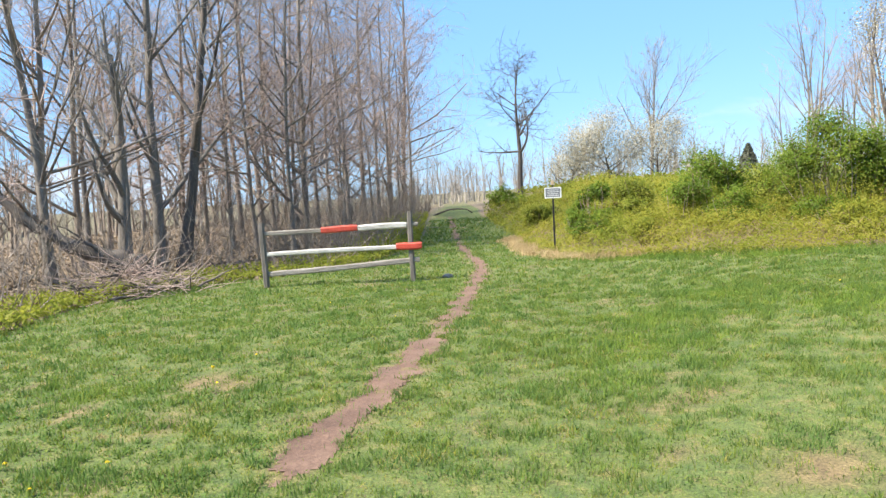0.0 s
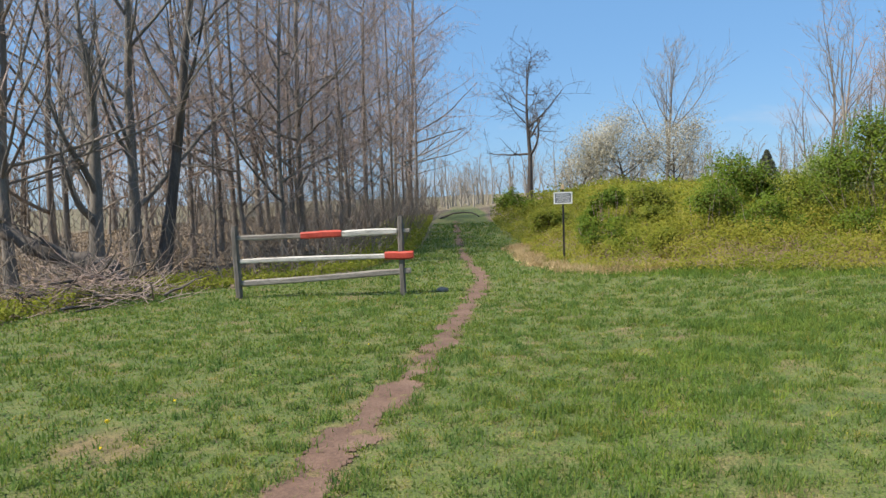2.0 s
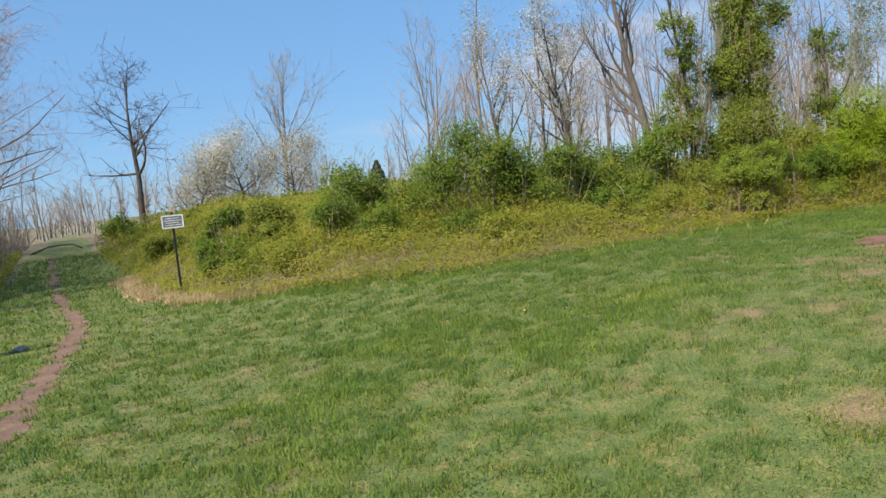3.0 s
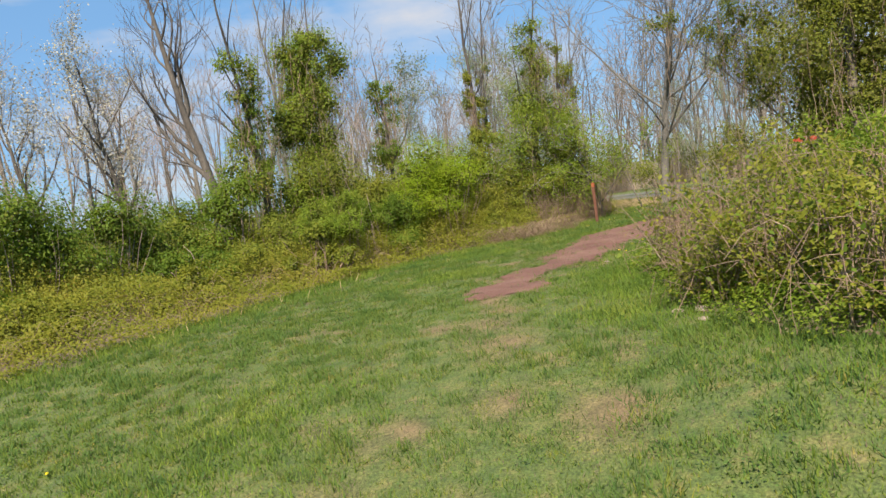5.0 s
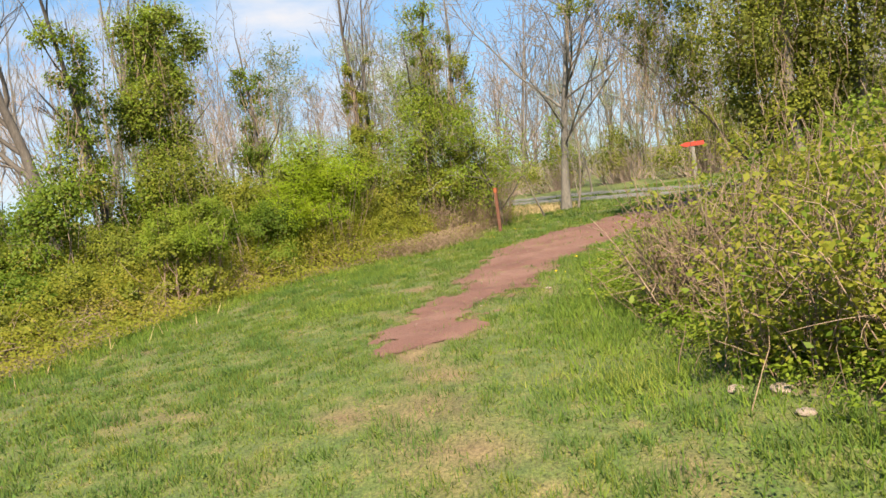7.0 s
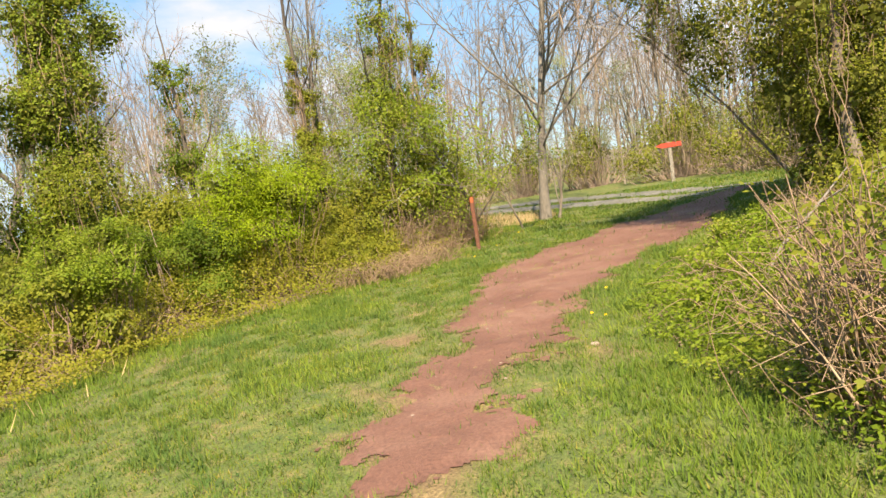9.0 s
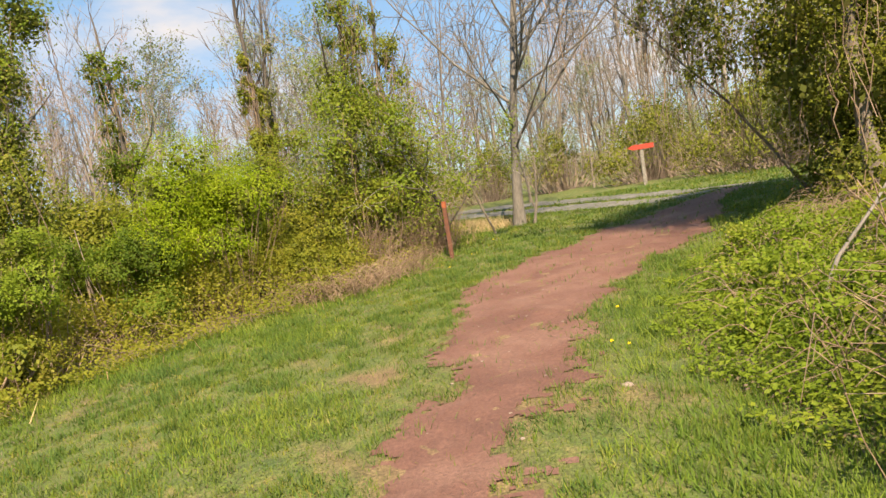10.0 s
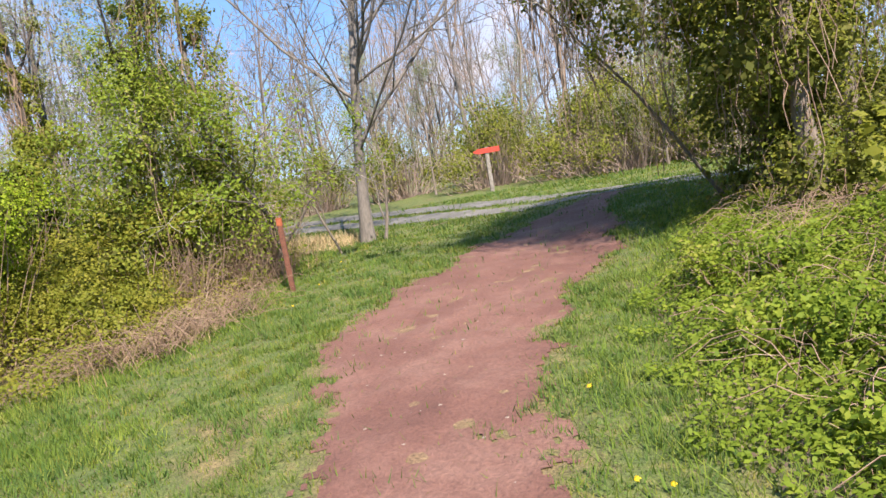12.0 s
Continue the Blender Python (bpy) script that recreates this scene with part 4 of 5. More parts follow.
# single bushes
BUSHES = [
    ("large bright green bush draped in vines over a dark hollow", (17.4, 12.5), (1.25, 0.95, 2.75), 14, 42000, 0.036, BRIGHT),
    ("green bush draped in vines", (16.2, 13.4), (0.8, 0.8, 2.0), 9, 18000, 0.038, DEEP),
    ("olive bush of tangled vines", (18.3, 11.3), (0.9, 0.6, 1.05), 8, 12000, 0.04, BRAMBLE),
    ("rounded green bush beside brambles", (14.2, 13.4), (0.8, 0.8, 1.9), 9, 17000, 0.038, SPRING),
    ("small green bush among brambles", (13.3, 13.1), (0.6, 0.6, 1.2), 6, 3500, 0.06, OLIVE),
    ("dark green bush with a shaded hollow", (15.4, 16.9), (1.2, 1.0, 2.7), 10, 8000, 0.075, DEEP),
    ("green bush covered with vines", (13.6, 17.8), (1.2, 1.0, 2.0), 9, 5500, 0.075, OLIVE),
    ("large vine-covered green bush with dark gaps", (9.4, 16.9), (1.5, 1.0, 3.0), 15, 18000, 0.06, DEEP),
    ("dark green bush with bare stems below", (11.1, 16.3), (1.2, 0.9, 2.4), 11, 10000, 0.06, DEEP),
    ("grey-green bush with thin leaves", (11.7, 24.3), (1.5, 1.3, 2.1), 9, 4500, 0.09, PALE),
    ("wide green bush above the brambles", (7.7, 20.8), (1.2, 1.1, 2.2), 11, 8000, 0.08, DEEP),
    ("small round green bush above the brambles", (4.9, 23.4), (0.75, 0.7, 1.9), 7, 4000, 0.08, DEEP),
    ("low green bush at the trail edge", (4.1, 41.8), (1.6, 1.2, 1.6), 8, 3500, 0.12, DEEP),
    ("bright green shrub above the bushes", (19.0, 14.0), (1.2, 1.0, 2.6), 9, 5000, 0.075, OLIVE),
    ("green bush behind the thicket", (21.8, 12.5), (1.4, 1.2, 2.6), 9, 5000, 0.08, OLIVE),
    ("grey-green bush far up the slope", (18.3, 23.5), (1.8, 1.4, 2.2), 9, 4500, 0.1, PALE),
    ("green bush up the slope", (13.3, 21.0), (1.4, 1.2, 2.0), 8, 4500, 0.09, OLIVE),
    ("olive bush hung with vines", (16.0, 14.8), (1.0, 0.9, 2.0), 9, 6500, 0.06, OLIVE),
    ("olive bush hung with vines", (17.4, 14.4), (1.0, 0.9, 2.3), 9, 6500, 0.06, OLIVE),
    ("green bush hung with vines", (18.6, 13.4), (1.0, 0.9, 2.3), 9, 6000, 0.06, OLIVE),
    ("olive bush hung with vines", (14.6, 15.3), (1.0, 0.9, 1.7), 9, 5500, 0.06, OLIVE),
    ("low olive bush among brambles", (12.6, 14.3), (0.8, 0.7, 1.1), 8, 4500, 0.055, OLIVE),
    ("low olive bush among brambles", (11.0, 14.0), (0.8, 0.7, 0.85), 8, 4000, 0.055, BRAMBLE),
    ("low olive bush among brambles", (8.6, 14.6), (0.8, 0.7, 0.8), 8, 4000, 0.055, BRAMBLE),
    ("olive bush hung with vines", (20.0, 12.7), (1.0, 0.8, 2.4), 9, 5000, 0.06, OLIVE),
    ("green bush among brambles", (6.6, 18.9), (1.1, 0.8, 1.55), 10, 8500, 0.06, DEEP),
    ("green bush among brambles", (9.0, 19.4), (1.1, 0.9, 1.6), 9, 5500, 0.07, OLIVE),
    ("green bush among brambles", (5.6, 21.4), (0.8, 0.8, 1.2), 8, 4500, 0.075, OLIVE),
    ("dull green bush at the trail side", (3.9, 27.5), (0.9, 0.9, 1.3), 8, 4000, 0.085, OLIVE),
    ("tall brownish bush of tangled vines", (19.7, 11.0), (0.8, 0.6, 2.3), 9, 6000, 0.055, BRAMBLE),
    ("brownish bush of tangled bare stems", (18.9, 11.5), (0.8, 0.6, 1.8), 9, 4500, 0.055, BRAMBLE),
    ("olive bush up the slope", (9.6, 21.5), (1.3, 1.0, 1.7), 9, 5000, 0.08, OLIVE),
    ("olive bush up the slope", (6.4, 24.6), (1.4, 1.1, 1.6), 9, 4500, 0.085, OLIVE),
    ("pale bush with thin leaves up the slope", (13.0, 26.5), (1.6, 1.3, 2.0), 9, 4000, 0.09, PALE),
    ("dark green bush low among brambles", (12.0, 15.0), (0.9, 0.8, 1.3), 8, 5000, 0.065, DEEP),
    ("dark green bush low among brambles", (7.4, 17.6), (0.8, 0.6, 1.15), 8, 5500, 0.055, DEEP),
    ("green bush covered with vines", (18.9, 16.6), (1.2, 1.0, 2.5), 9, 6000, 0.07, OLIVE),
    ("low dark green bush on the bramble slope", (4.3, 19.9), (0.6, 0.5, 0.95), 7, 3200, 0.06, DEEP),
    ("low dark green bush on the bramble slope", (5.3, 18.3), (0.7, 0.5, 0.85), 7, 3600, 0.055, OLIVE),
    ("low dark green bush on the bramble slope", (8.6, 16.2), (0.8, 0.6, 1.1), 8, 4500, 0.055, DEEP),
    ("low dark green bush on the bramble slope", (4.5, 21.8), (0.7, 0.6, 1.1), 7, 3400, 0.065, DEEP),
    ("broad green bush grown over with vines", (17.2, 15.0), (1.6, 1.0, 3.0), 12, 15000, 0.05, OLIVE),
    ("broad green bush grown over with vines", (19.4, 13.2), (1.4, 0.9, 2.9), 12, 13000, 0.05, SPRING),
    ("green bush up the slope", (16.7, 20.0), (1.4, 1.2, 2.2), 8, 4500, 0.09, DEEP),
]
for label, at, (w, d, t), n, count, size, leaf in BUSHES:
    bush("bush", label, at, mound(dice(*at), w, d, t, n), count, size, leaf, R, 46, CANE if leaf is not DEEP else TWIG)

budding_tree("young_tree", "young crooked tree with fresh green leaves and dark stems", (20.9, 9.7), R, 2.9, 0.05, 8500, 0.055, SPRING, BARK_DARK, kids=(12, 6, 4), first=0.1, spread=56, ratio=0.72, wobble=0.1, rise=0.02)
bud = budding_tree("budding_tree", "thin tree in hazy young yellow-green leaf", (24.5, 11.8), R, 5.2, 0.05, 3400, 0.06, PALE, BARK, "budding young trees", kids=(14, 7, 5), first=0.1, spread=40, ratio=0.38)
for x, y, s in [(25.8, 13.2, 0.9), (27.5, 15.5, 1.1), (22.9, 16.8, 0.9), (29.0, 12.5, 0.8), (26.2, 18.5, 1.2), (21.6, 19.0, 0.9), (31.5, 8.6, 0.75), (33.8, 6.4, 0.8), (33.0, 2.6, 0.8), (28.6, 0.5, 0.75), (23.5, 12.8, 0.8), (36.2, 8.5, 0.95), (18.5, 18.4, 0.75)]:
    copy_thing(bud, pose(x, y, float(height(x, y)), 0, 0, R.uniform(0, 360)) @ Matrix.Scale(s, 4))

# shrubs of the thicket on the south side
for label, (x, y), (w, d, t), n, count, leaf in [
    ("sparse shrub of reddish upright canes with young leaves", (9.9, 5.75), (0.55, 0.4, 1.25), 7, 1800, OLIVE),
    ("sparse shrub of reddish upright canes with young leaves", (9.0, 5.2), (0.6, 0.45, 1.1), 7, 2400, OLIVE),
    ("tangled shrub with yellow-green leaves", (8.1, 4.6), (0.7, 0.5, 1.1), 7, 3600, BRAMBLE),
    ("arching shrub with yellow-brown leaves", (10.4, 4.5), (0.9, 0.6, 1.5), 9, 4200, BRAMBLE),
    ("tangled shrub with fresh green leaves", (9.2, 4.0), (0.8, 0.6, 1.35), 8, 4200, DEEP),
    ("sparse shrub of reddish upright canes with young leaves", (10.8, 5.6), (0.6, 0.5, 1.15), 7, 1800, OLIVE),
    ("tangled shrub of dry canes and olive leaves", (11.8, 5.0), (0.7, 0.6, 1.0), 8, 2800, BRAMBLE),
    ("low mound of brambles with fresh green leaves", (13.5, 5.75), (0.6, 0.5, 0.5), 8, 3500, OLIVE),
    ("low mound of brambles with fresh green leaves", (14.9, 5.35), (0.6, 0.5, 0.55), 8, 3200, OLIVE),
    ("tangled shrub of dry canes and olive leaves", (13.2, 4.5), (0.7, 0.6, 1.1), 8, 3000, BRAMBLE),
    ("tall shrub hung with green vines", (12.3, 3.7), (1.0, 0.8, 2.2), 9, 5500, DEEP),
    ("sparse shrub of reddish upright canes with young leaves", (10.2, 5.95), (0.35, 0.4, 0.95), 7, 1200, OLIVE),
    ("tangled shrub with yellow-green leaves", (8.5, 5.3), (0.5, 0.4, 0.8), 7, 1800, BRAMBLE),
    ("tangled shrub with fresh green leaves", (11.2, 4.6), (0.8, 0.6, 1.5), 8, 4000, DEEP),
    ("tangled shrub with yellow-green leaves", (12.6, 5.6), (0.5, 0.5, 0.5), 8, 2400, OLIVE),
    ("tangled shrub of dry canes and olive leaves", (7.2, 4.2), (0.6, 0.5, 1.0), 8, 2200, BRAMBLE),
    ("low mound of brambles with fresh green leaves", (12.3, 6.1), (0.4, 0.4, 0.35), 8, 2200, OLIVE),
    ("tall shrub hung with green vines", (7.4, 3.2), (0.8, 0.7, 1.5), 8, 3600, DEEP),
]:
    cane_shrub("shrub", label, (x, y), dice(x, y), w * (1.05 if label.startswith("sparse") else 1.6), t * (0.62 if x > 11 else 0.92), 64 if label.startswith("sparse") else 60, int(count * (0.75 if label.startswith("sparse") else 2.0)), 0.04, SPRING if leaf is DEEP or t < 0.6 else leaf, "shrubs of the thicket")
for x, y, t in [(19.7, 10.3, 1.1), (20.5, 10.0, 1.3), (21.3, 10.1, 1.2), (18.9, 10.8, 1.0), (22.3, 10.4, 1.2)]:
    cane_shrub("shrub", "thicket of bare brown stems under the vines", (x, y), dice(x, y), 0.9, t, 70, 500, 0.04, OLIVE, "bare brown shrubs")

# woods beyond the gravel track, and far tree lines
far_shapes = [bare_tree("bare_tree", "leafless woodland tree beyond the gravel track", (41, 4), R, 11, 0.12, BARK_PALE, TWIG_GREY, "bare trees beyond the track", kids=(12, 6, 4), first=0.2, spread=36, ratio=0.34, thin=0.01),
              bare_tree("bare_tree", "leafless woodland tree beyond the gravel track", (37, -4), R, 9, 0.09, BARK, TWIG, "bare trees beyond the track", kids=(12, 6, 4), first=0.15, spread=36, ratio=0.38, thin=0.01)]
for k in range(44):
    x, y = R.uniform(33, 52), R.uniform(-16, 34)
    if y > 0.9 * (x - 30) + 10 and y < 12 or along(ROAD, np.array([x]), np.array([y]))[0][0] < 3:
        continue
    copy_thing(far_shapes[k % 2], pose(x, y, float(height(x, y)), 0, 0, R.uniform(0, 360)) @ Matrix.Scale(R.uniform(0.8, 1.25), 4))
for k in range(32):
    x, y = R.uniform(22, 45), R.uniform(22, 48)
    if along(ROAD, np.array([x]), np.array([y]))[0][0] > 3:
        copy_thing(far_shapes[k % 2], pose(x, y, float(height(x, y)), 0, 0, R.uniform(0, 360)) @ Matrix.Scale(R.uniform(0.7, 1.1), 4))


def far_woods(name, label, spots, tall, twig, kids=(11, 3)):
    rng = np.random.default_rng(len(spots))
    lines = []
    for x, y in spots:
        up = grow(rng, tall * rng.uniform(0.7, 1.15), 0.1, kids=kids, first=0.12, spread=46, ratio=0.34, thin=0.02)
        off = np.array([x, y, float(height(x, y))])
        lines += [(p[::(2 if level == 0 else 4)] + off, r[::(2 if level == 0 else 4)], 3) for p, r, level in up]
    tagged(place(name, tube_mesh(name, lines), twig), label, "woods", kind="stuff")


rim = []
for k in range(250):
    a, d = (R.uniform(-0.12, 0.75) if k % 4 else R.uniform(-1.2, 0.9)), R.uniform(60, 105)
    rim.append((d * math.sin(a), 8 + d * math.cos(a)))
far_woods("distant_woods", "grey leafless woods along the skyline", [s for s in rim if abs(s[0] - 5.6) > 5 or s[1] > 75], 5.2, TWIG_GREY)
far_woods("woods_beyond_track", "dense leafless woods beyond the gravel track", [(R.uniform(40, 75), R.uniform(-35, 45)) for _ in range(210)], 11, BARK, (14, 6))
far_woods("wood_interior", "close leafless trees deep inside the wood", [(R.uniform(-45, -13), R.uniform(14, 75)) for _ in range(170)], 5.5, BARK)

understory = bush("bush", "olive undergrowth bush at the wood's edge beyond the track", (33, 4.5), mound(R, 1.8, 1.5, 2.6, 11), 3800, 0.085, OLIVE, R, 260, TWIG, "undergrowth beyond the track")
for x, y, s in [(29.5, 1.2, 0.9), (31.5, 2.0, 1.1), (35.5, 7.5, 1.0), (37, 10.5, 1.0), (27.5, -1.8, 1.0), (30, -0.8, 1.3), (39, 13.5, 1.1), (25.6, -5, 1.1), (36, 3.5, 1.3), (34, 0, 1.4), (31, 16, 0.9), (28, 15.5, 0.9), (33.5, 20, 1.1)]:
    copy_thing(understory, pose(x, y, float(height(x, y)), 0, 0, R.uniform(0, 360)) @ Matrix.Scale(s, 4))

e = base("conifer", 27.5, 64.4, "dark green conifer on the skyline", "tree")
place("trunk", tube_mesh("trunk", [(np.array([(0, 0, -0.1), (0, 0, 1.5), (0, 0, 3.0)]), np.array([0.2, 0.12, 0.03]), 0)]), BARK_DARK, e)
hh = R.uniform(0.3, 3.2, 2600)
ang = R.uniform(0, 2 * np.pi, 2600)
rr = (3.4 - hh) * 0.5 * np.sqrt(R.uniform(0.1, 1, 2600))
place("crown", leaf_mesh("crown", R, np.stack([rr * np.cos(ang), rr * np.sin(ang), hh - rr * 0.2], -1), np.stack([np.cos(ang), np.sin(ang), 0 * ang + 0.4], -1), 0.28, 0.5), PINE, e)


# ---- ground cover ----
def scatter(rng, n, x0, x1, y0, y1, test):
    got = []
    have = 0
    while have < n:
        x, y = rng.uniform(x0, x1, n), rng.uniform(y0, y1, n)
        k = test(x, y)
        got.append(np.stack([x[k], y[k]]))
        have += int(k.sum())
    return np.concatenate(got, 1)[:, :n]


def wild_ground(x, y):
    return inside(NORTH, x, y) | inside(SOUTH, x, y) | inside(WEST, x, y)


def build_grass():
    rng = np.random.default_rng(11)

    def want(x, y):
        d = along(WALKED, x, y)[0]
        ok = rng.random(len(x)) < np.minimum(1, 1.25 / (1 + (np.maximum(d - 1.5, 0) / 3.2) ** 1.7))
        at = np.flatnonzero(ok)
        x, y = x[at], y[at]
        road_d, road_w = along(ROAD, x, y)
        clump = specks(x, y, 0.17, 5, 3)
        chance = (1 - 0.97 * bare_soil(x, y) ** 1.4) * np.where((road_d < road_w) & (road_d > 0.25), 0.05, 1) * np.clip(0.45 + 2.2 * (clump - 0.4), 0.36, 1)
        rim = np.minimum(np.minimum(along(NORTH_EDGE, x, y)[0], along(SOUTH_EDGE, x, y)[0]), along(WEST_EDGE, x, y)[0])
        ok[at] = (~wild_ground(x, y) | (rim < 0.45 * rng.random(len(x)))) & (rng.random(len(x)) < chance)
        return ok

    x, y = scatter(rng, 620000, -8, 30, -3.5, 40, want)
    d = along(WALKED, x, y)[0]
    clump = ease((specks(x, y, 0.17, 5, 3) - 0.42) / 0.25)
    tall = (0.018 + 0.02 * rng.random(len(x)) + 0.062 * clump * (0.3 + 0.7 * specks(x, y, 0.9, 3)) * rng.uniform(0.4, 1.1, len(x))) * (1 + 0.03 * d)
    wide = (0.0055 + 0.0014 * d) * rng.uniform(0.7, 1.4, len(x))
    rank = (clump > 0.3) & (specks(x, y, 0.5, 12, 3) + 0.75 * (rng.random(len(x)) - 0.5) > 0.5)
    mesh = blade_mesh("grass", rng, x[~rank], y[~rank], height(x[~rank], y[~rank]), tall[~rank], wide[~rank])
    tagged(place("grass", mesh, GRASS), "short mown green grass with yellowish patches", "grass", kind="stuff")
    mesh = blade_mesh("rank_grass", rng, x[rank], y[rank], height(x[rank], y[rank]), tall[rank] * 1.3, wide[rank])
    tagged(place("rank_grass", mesh, TUFT), "darker blue-green clumps in the mown grass", "grass", kind="stuff")

    def thin_turf(x, y):
        ok = rng.random(len(x)) < np.minimum(1, 2.2 / (1 + (along(WALKED, x, y)[0] / 2.6) ** 1.6))
        at = np.flatnonzero(ok)
        x, y = x[at], y[at]
        ok[at] = ~wild_ground(x, y) & (bare_soil(x, y) < 0.7) & (specks(x, y, 0.28, 15, 3) + 0.35 * (rng.random(len(x)) - 0.5) > 0.52)
        return ok

    x, y = scatter(rng, 60000, -7, 24, 0, 26, thin_turf)
    d = along(WALKED, x, y)[0]
    tagged(place("dead_blades", blade_mesh("dead_blades", rng, x, y, height(x, y) + 0.008, rng.uniform(0.018, 0.042, len(x)), (0.003 + 0.0008 * d) * rng.uniform(0.7, 1.3, len(x))), DEADLEAF), "dead straw-coloured blades among the mown grass", "grass", kind="stuff")
    x, y = scatter(rng, 45000, -7, 24, 0, 26, lambda x, y: thin_turf(x + 3.7, y + 1.3) & ~wild_ground(x, y) & (bare_soil(x, y) < 0.35))
    d = along(WALKED, x, y)[0]
    tagged(place("turf_weeds", leaf_mesh("turf_weeds", rng, np.stack([x, y, height(x, y) + rng.uniform(0.012, 0.045, len(x))], -1), np.tile([0, 0, 1.0], (len(x), 1)), 0.014 + 0.0022 * d, 0.75, 0.45), TUFT), "small dark broad-leaved weeds in the mown grass", "weeds", kind="stuff")

    def border(x, y):
        a = np.minimum(along(NORTH_EDGE, x, y)[0], along(SOUTH_EDGE, x, y)[0])
        return (a < 0.65 * rng.random(len(x)) + 0.1) & (bare_soil(x, y) < 0.5) & (x > 2.5)

    x, y = scatter(rng, 45000, 2.5, 26, 3, 24, border)
    d = along(WALKED, x, y)[0]
    tagged(place("border_grass", blade_mesh("border_grass", rng, x, y, height(x, y), rng.uniform(0.05, 0.15, len(x)), (0.006 + 0.0009 * d) * rng.uniform(0.7, 1.3, len(x))), LUSH), "taller lush grass along the thicket edges", "grass", kind="stuff")

    def tuft(x, y):
        k = np.zeros(len(x), bool)
        for px, py, r in [(1.9, 7.3, 0.75), (2.5, 8.6, 0.7), (-3.3, 6.6, 0.35), (1.4, 6.0, 0.35), (4.6, 8.0, 0.8), (6.0, 8.3, 0.7), (10.6, 6.9, 0.6), (9.6, 6.6, 0.6), (8.4, 6.3, 0.5), (3.9, 9.8, 0.9), (11.8, 9.6, 0.7), (14.6, 10.4, 0.7)]:
            k |= np.hypot(x - px, y - py) * (1 + 0.5 * waves(x, y, 0.3, 9)) < r * rng.random(len(x)) * 1.3
        return k & ~wild_ground(x, y) & (bare_soil(x, y) < 0.4)

    x, y = scatter(rng, 22000, -4, 16, 5, 12, tuft)
    tagged(place("grass_tufts", blade_mesh("grass_tufts", rng, x, y, height(x, y), rng.uniform(0.04, 0.1, len(x)), rng.uniform(0.006, 0.013, len(x))), LUSH), "longer dark green tufts in the mown grass", "grass", kind="stuff")

    def dry(x, y):
        a = along([(2.4, 26), (2.5, 20.5), (3.2, 17.9), (4.8, 16.4)], x, y)[0] < 0.55 * rng.random(len(x))
        b = (along([(16.6, 10.9), (17.6, 10.35), (18.4, 10.2)], x, y)[0] < 0.4 * rng.random(len(x))) & (rng.random(len(x)) < 0.3)
        c = (along(NORTH_EDGE, x, y)[0] < 0.5) & (rng.random(len(x)) < 0.015)
        return a | b | c | ((along([(24, 9.5), (27, 12), (32, 17)], x, y)[0] < 1.2) & (rng.random(len(x)) < 0.6))

    x, y = scatter(rng, 9000, 1.8, 6, 15.5, 28, lambda x, y: along([(2.4, 26), (2.5, 20.5), (3.0, 17.8), (4.3, 16.5)], x, y)[0] < 0.75 * specks(x, y, 0.6, 7) * rng.random(len(x)) ** 0.5)
    tagged(place("straw_bank", blade_mesh("straw_bank", rng, x, y, height(x, y), rng.uniform(0.06, 0.2, len(x)), rng.uniform(0.015, 0.03, len(x))), STRAW), "flattened pale straw along the bramble edge", "grass", kind="stuff")

    x, y = scatter(rng, 16000, 2, 34, 8, 28, dry)
    tagged(place("dry_grass", blade_mesh("dry_grass", rng, x, y, height(x, y), rng.uniform(0.08, 0.28, len(x)), rng.uniform(0.008, 0.018, len(x))), STRAW), "pale dead straw-coloured grass", "grass", kind="stuff")


build_grass()


